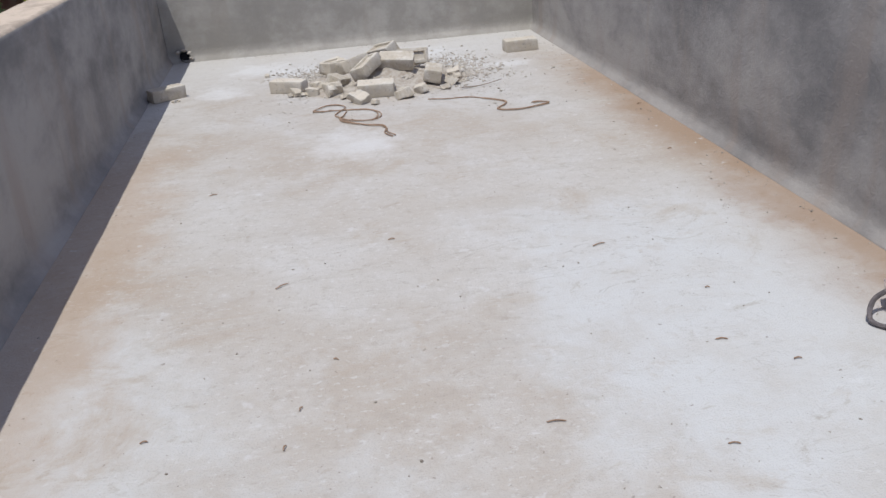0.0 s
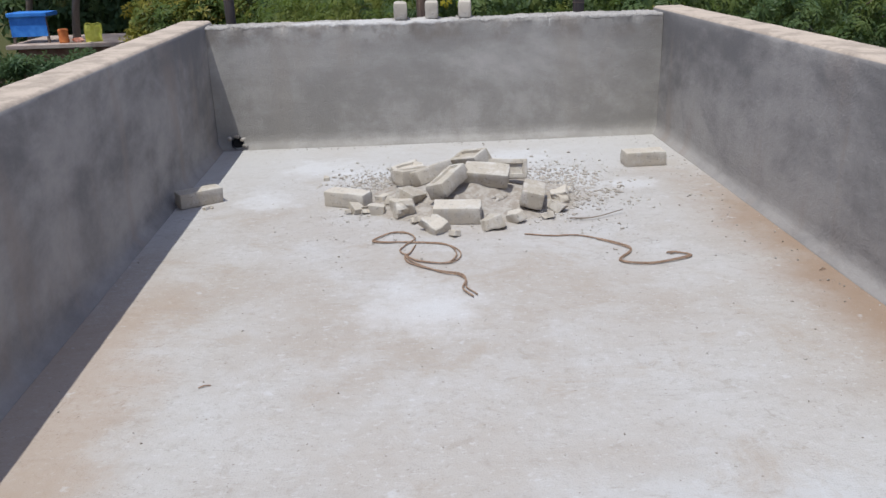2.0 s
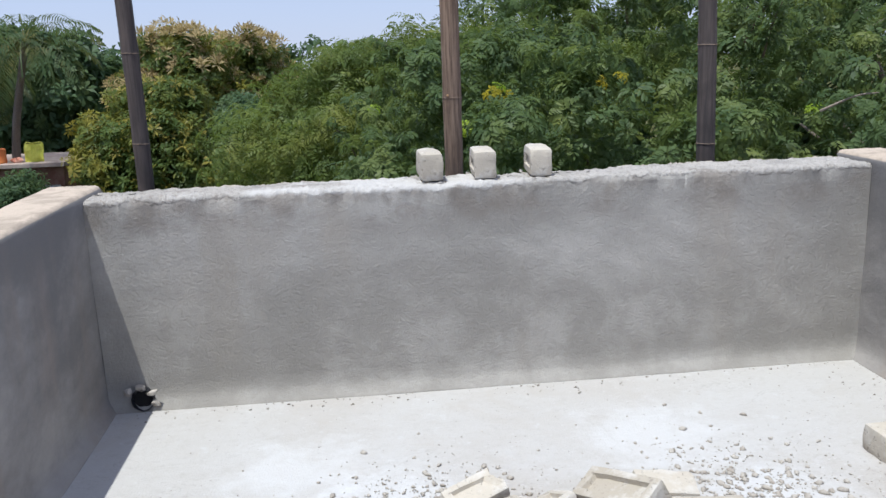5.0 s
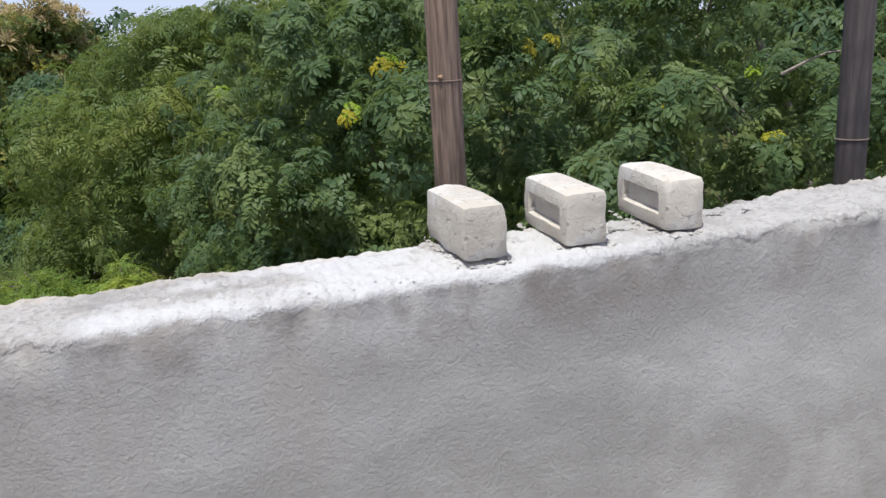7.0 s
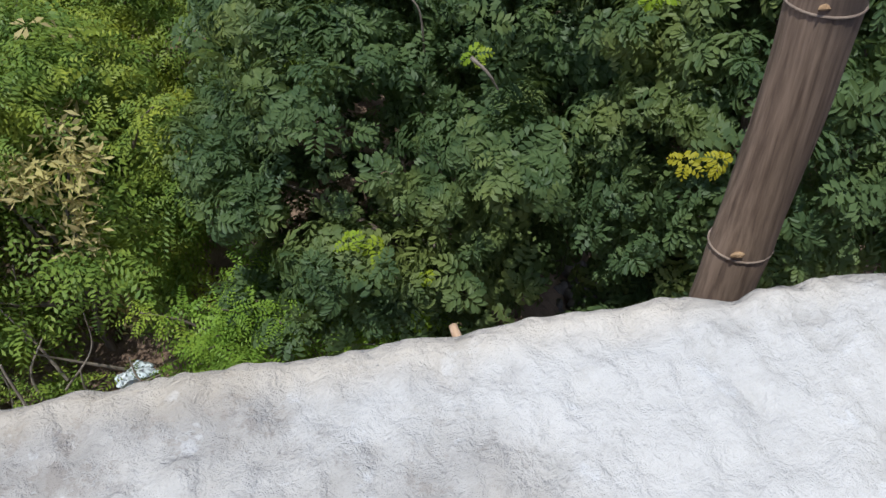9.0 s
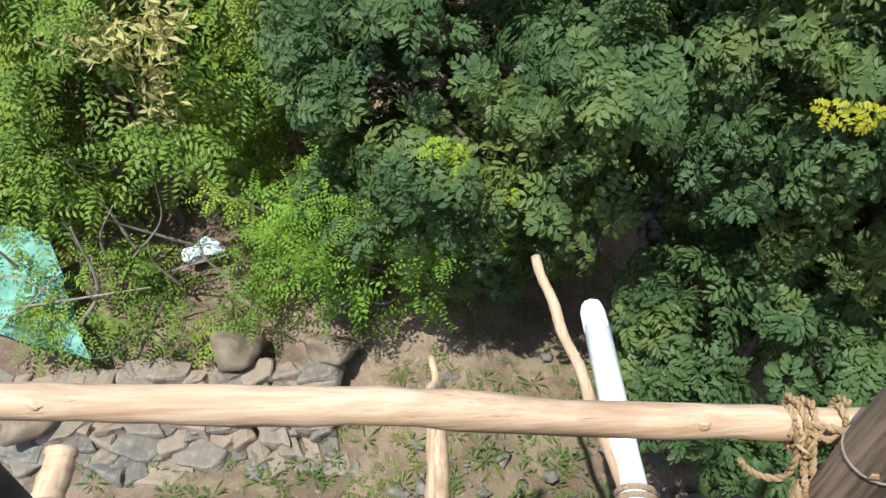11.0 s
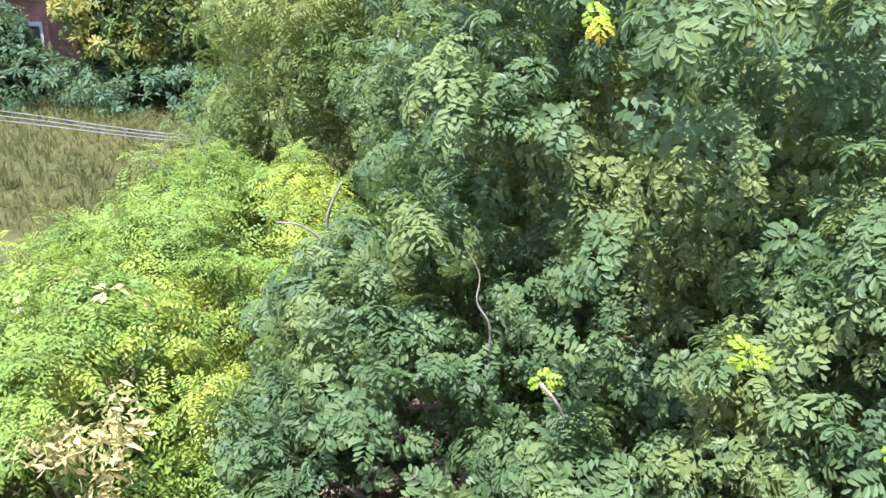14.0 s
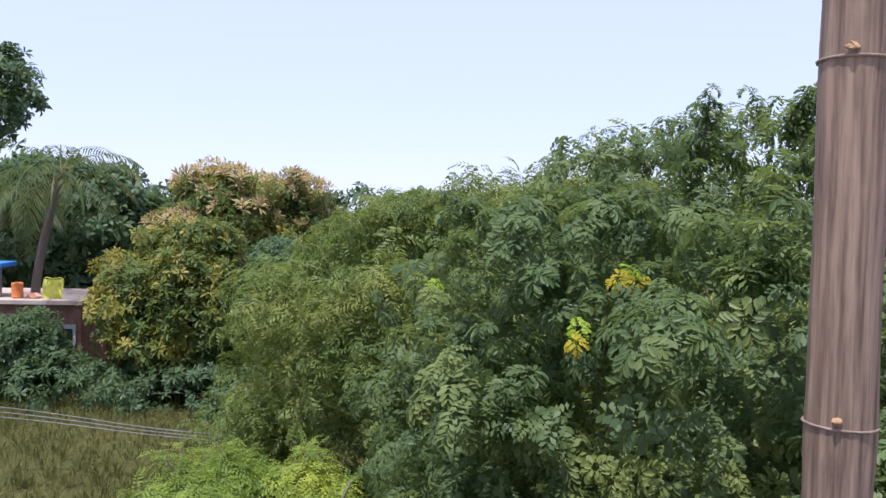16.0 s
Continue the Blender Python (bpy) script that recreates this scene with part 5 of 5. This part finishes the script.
tank = thing("blue_shelter", "blue tarpaulin shelter on the far roof", "shelter", (-12.35, 26.9, GROUND + 3.05))
BLUE = make_plain("blue_tarp", (0.03, 0.16, 0.55), (0.07, 0.28, 0.72), 2, 0.5)
part("tarp_roof", box_bm(-0.75, 0.7, -0.5, 0.6, 0.95, 1.1, 0.03), BLUE, tank)
part("tarp_side", box_bm(-0.7, 0.62, -0.42, -0.36, 0.25, 0.95), BLUE, tank)
for x in (-0.65, 0.6):
    part("post", box_bm(x - 0.04, x + 0.04, -0.4, -0.32, 0, 1.0), BARK, tank)
for nm, x, w, h, mm, lb in (("yellow_cloth", -11.15, 0.62, 0.62, make_plain("yellow_cloth", (0.55, 0.55, 0.07), (0.7, 0.68, 0.14), 3), "yellow cloth hanging over a frame on the far roof"),
                            ("orange_drum", -12.25, 0.36, 0.5, make_plain("orange_plastic", (0.6, 0.17, 0.05), (0.7, 0.26, 0.08), 3), "orange plastic drum on the far roof"),
                            ("red_bundle", -11.75, 0.42, 0.18, make_plain("red_cloth", (0.55, 0.16, 0.08), (0.65, 0.4, 0.3), 6), "red and white bundle on the far roof")):
    if nm == "orange_drum":
        bm = tube([(0, 0, 0), (0, 0, 0.04), (0, 0, h * 0.5), (0, 0, h - 0.04), (0, 0, h)], [w * 0.44, w * 0.5, w * 0.47, w * 0.5, w * 0.42], 16)
    elif nm == "red_bundle":
        bm = lump(random.Random(2), 0.25, (1.1, 0.8, 0.6), 0.4, 3)
        bm.transform(Matrix.Translation((0, 0, 0.1)))
    else:
        bm = tube(spline([(-w / 2, 0, 0), (-w / 2 + 0.03, 0.02, h), (0, -0.02, h + 0.02), (w / 2, 0.02, h), (w / 2 - 0.05, 0, 0.1)], 5), 0.02, 6)
        bmesh.ops.create_grid(bm, x_segments=8, y_segments=8, size=0.5, matrix=Matrix.Translation((0, 0.0, h / 2)) @ pose(0, 0, 0, 90) @ Matrix.Diagonal((w, h, 1, 1)))
        for p in bm.verts:
            p.co.y += 0.06 * noise.noise(p.co * 4)
    tagged(part(nm, bm, mm), lb, "cloth" if "cloth" in nm or "bundle" in nm else "drum").location = (x + 1.1, 26.4, GROUND + 3.05)

# service wires over the field
for k in range(3):
    z = 0.14 * k
    tagged(part("overhead_wire", tube(spline([(-26, 18.5, -2.4 + z), (-9, 17.4, -3.15 + z * 0.8), (-2.4, 16.8, -3.62 + z * 0.5), (9, 16, -3.9 + z)], 10), 0.012, 5), make_plain("wire_grey", (0.15, 0.145, 0.14), (0.21, 0.205, 0.2), 4)),
           "thin grey wire strung across the field", "wire", "wires over the field")

# grass of the field and weeds on the bank
rs = np.random.default_rng(90)
blades = [tuft(800 + k, 10, 0.4, 0.022, 1.15) for k in range(4)]
p = np.stack([rs.uniform(-16, 2, 4200), rs.uniform(13.5, 24, 4200), np.zeros(4200)], 1)
p[:, 2] = [ground_z(x, y) for x, y, _ in p]
v, f = scatter(blades, p, np.tile([0, 0, 1.0], (len(p), 1)) + 0.12 * rs.normal(size=p.shape), rs.uniform(0.6, 1.2, len(p)), rs)
tagged(quads("field_grass", v, f, GRASS_BLADE), "straw-green grass of the field", "grass", kind="stuff")
p = np.stack([rs.normal(0.6, 1.7, 750), rs.normal(3.0, 0.9, 750), np.zeros(750)], 1)
p = p[p[:, 1] > 1.4]
p[:, 2] = [ground_z(x, y) for x, y, _ in p]
v, f = scatter([tuft(900 + k, 9, 0.12, 0.018, 0.8) for k in range(3)] + [0.5 * t for t in ROUND[:2]], p, np.tile([0, 0, 1.0], (len(p), 1)) + 0.3 * rs.normal(size=p.shape), rs.uniform(0.5, 1.2, len(p)), rs)
tagged(quads("weeds", v, f, FEATHER_LEAF), "low weeds and grass on the earth bank", "weeds", kind="stuff")
# a patch of withered tan leaves caught in the shrub
p = np.concatenate([np.array(c) + rs.normal(size=(n, 3)) * np.array(d) for c, n, d in (((-1.12, 4.55, -1.98), 75, (0.14, 0.12, 0.07)), ((-0.78, 4.55, -1.88), 55, (0.06, 0.1, 0.1)), ((-0.92, 4.55, -2.42), 60, (0.06, 0.1, 0.17)), ((-0.9, 4.7, -3.45), 18, (0.03, 0.05, 0.2)))])
v, f = scatter([tuft(950 + k, 3, 0.10, 0.028, 0.0) for k in range(3)], p, rs.normal(size=p.shape) + np.array([0, -0.4, 0.6]), rs.uniform(0.7, 1.2, len(p)), rs)
tagged(quads("withered_leaves", v, f, DRY_LEAF), "withered tan leaves caught in the bright shrub", "dry leaves", kind="stuff")
# bare twigs in the shrubs
rng = random.Random(95)
for x, y, z, l in ((-1.9, 5.0, -3.9, 0.9), (-2.3, 4.9, -3.8, 1.0), (-1.1, 4.6, -4.0, 0.8), (-0.5, 4.5, -4.1, 0.7), (-2.7, 5.2, -3.6, 1.0), (-1.5, 4.5, -3.9, 0.9), (-2.0, 4.45, -4.2, 0.8), (-1.7, 4.4, -4.1, 0.7), (-2.5, 4.5, -4.1, 0.9), (-1.2, 4.35, -4.2, 0.6), (-0.7, 4.3, -4.2, 0.6), (-2.9, 4.9, -4.0, 0.9)):
    e = Vector((rng.uniform(-0.5, 0.5), rng.uniform(-0.3, 0.2), rng.uniform(0.5, 1.0))).normalized() * l
    pts = spline([(0, 0, 0), e * 0.5 + Vector((rng.uniform(-0.1, 0.1), 0, 0.03)), e], 5)
    ob = part("bare_branch", tube(pts, [0.014 - 0.009 * i / len(pts) for i in range(len(pts))], 6, 0.2, x), PALE_TWIG)
    ob.location = (x, y, z)
    tagged(ob, "pale bare branch among the leaves", "branch", "bare branches")
for pts, r, lb in ((((0.30, 6.75, -2.0), (0.42, 6.7, -1.6), (0.40, 6.65, -1.3), (0.52, 6.6, -0.98)), 0.022, "pale forked bare branch over the shrub"),
                   (((0.42, 6.7, -1.6), (0.2, 6.65, -1.38), (-0.02, 6.6, -1.32)), 0.013, "pale bare side branch over the shrub"),
                   (((1.52, 4.62, -1.5), (1.50, 4.58, -1.2), (1.42, 4.6, -1.05), (1.43, 4.62, -0.88), (1.34, 4.6, -0.7)), 0.008, "pale bare stem rising out of the small tree"),
                   (((1.62, 3.62, -1.0), (1.70, 3.58, -1.08), (1.76, 3.6, -1.2)), 0.011, "short pale twig with a fresh leaf at its end"),
                   (((4.9, 3.6, 0.72), (5.15, 3.5, 0.84), (5.35, 3.5, 0.86)), 0.012, "grey bare twig in the tall tree"),
                   (((-2.0, 4.0, -4.3), (-1.7, 4.1, -3.9), (-1.72, 4.2, -3.3)), 0.02, "dark bare stem over the green netting"),
                   (((-2.4, 4.1, -4.1), (-1.9, 4.05, -3.95), (-1.3, 4.1, -3.9)), 0.012, "thin bare stem lying across the bank"),
                   (((-2.6, 4.3, -4.0), (-2.3, 4.2, -3.85), (-1.95, 4.05, -4.05)), 0.009, "thin dark twig over the green netting"),
                   (((-2.5, 4.0, -4.1), (-2.2, 3.95, -3.9), (-1.9, 4.2, -3.7)), 0.009, "thin dark twig over the green netting"),
                   (((-1.3, 4.4, -4.1), (-1.05, 4.35, -3.95), (-0.75, 4.4, -3.9)), 0.011, "curved bare twig beside the plastic bag"),
                   (((-1.5, 4.4, -3.9), (-1.2, 4.45, -3.55), (-1.15, 4.5, -3.2)), 0.009, "thin bare twig in the shrub")):
    a = Vector(pts[0])
    line = spline([Vector(q) - a for q in pts], 6)
    ob = part("bare_branch", tube(line, [r * (1 - 0.6 * i / len(line)) for i in range(len(line))], 7, 0.25, r * 90), PALE_TWIG)
    ob.location = a
    tagged(ob, lb, "branch", "bare branches")
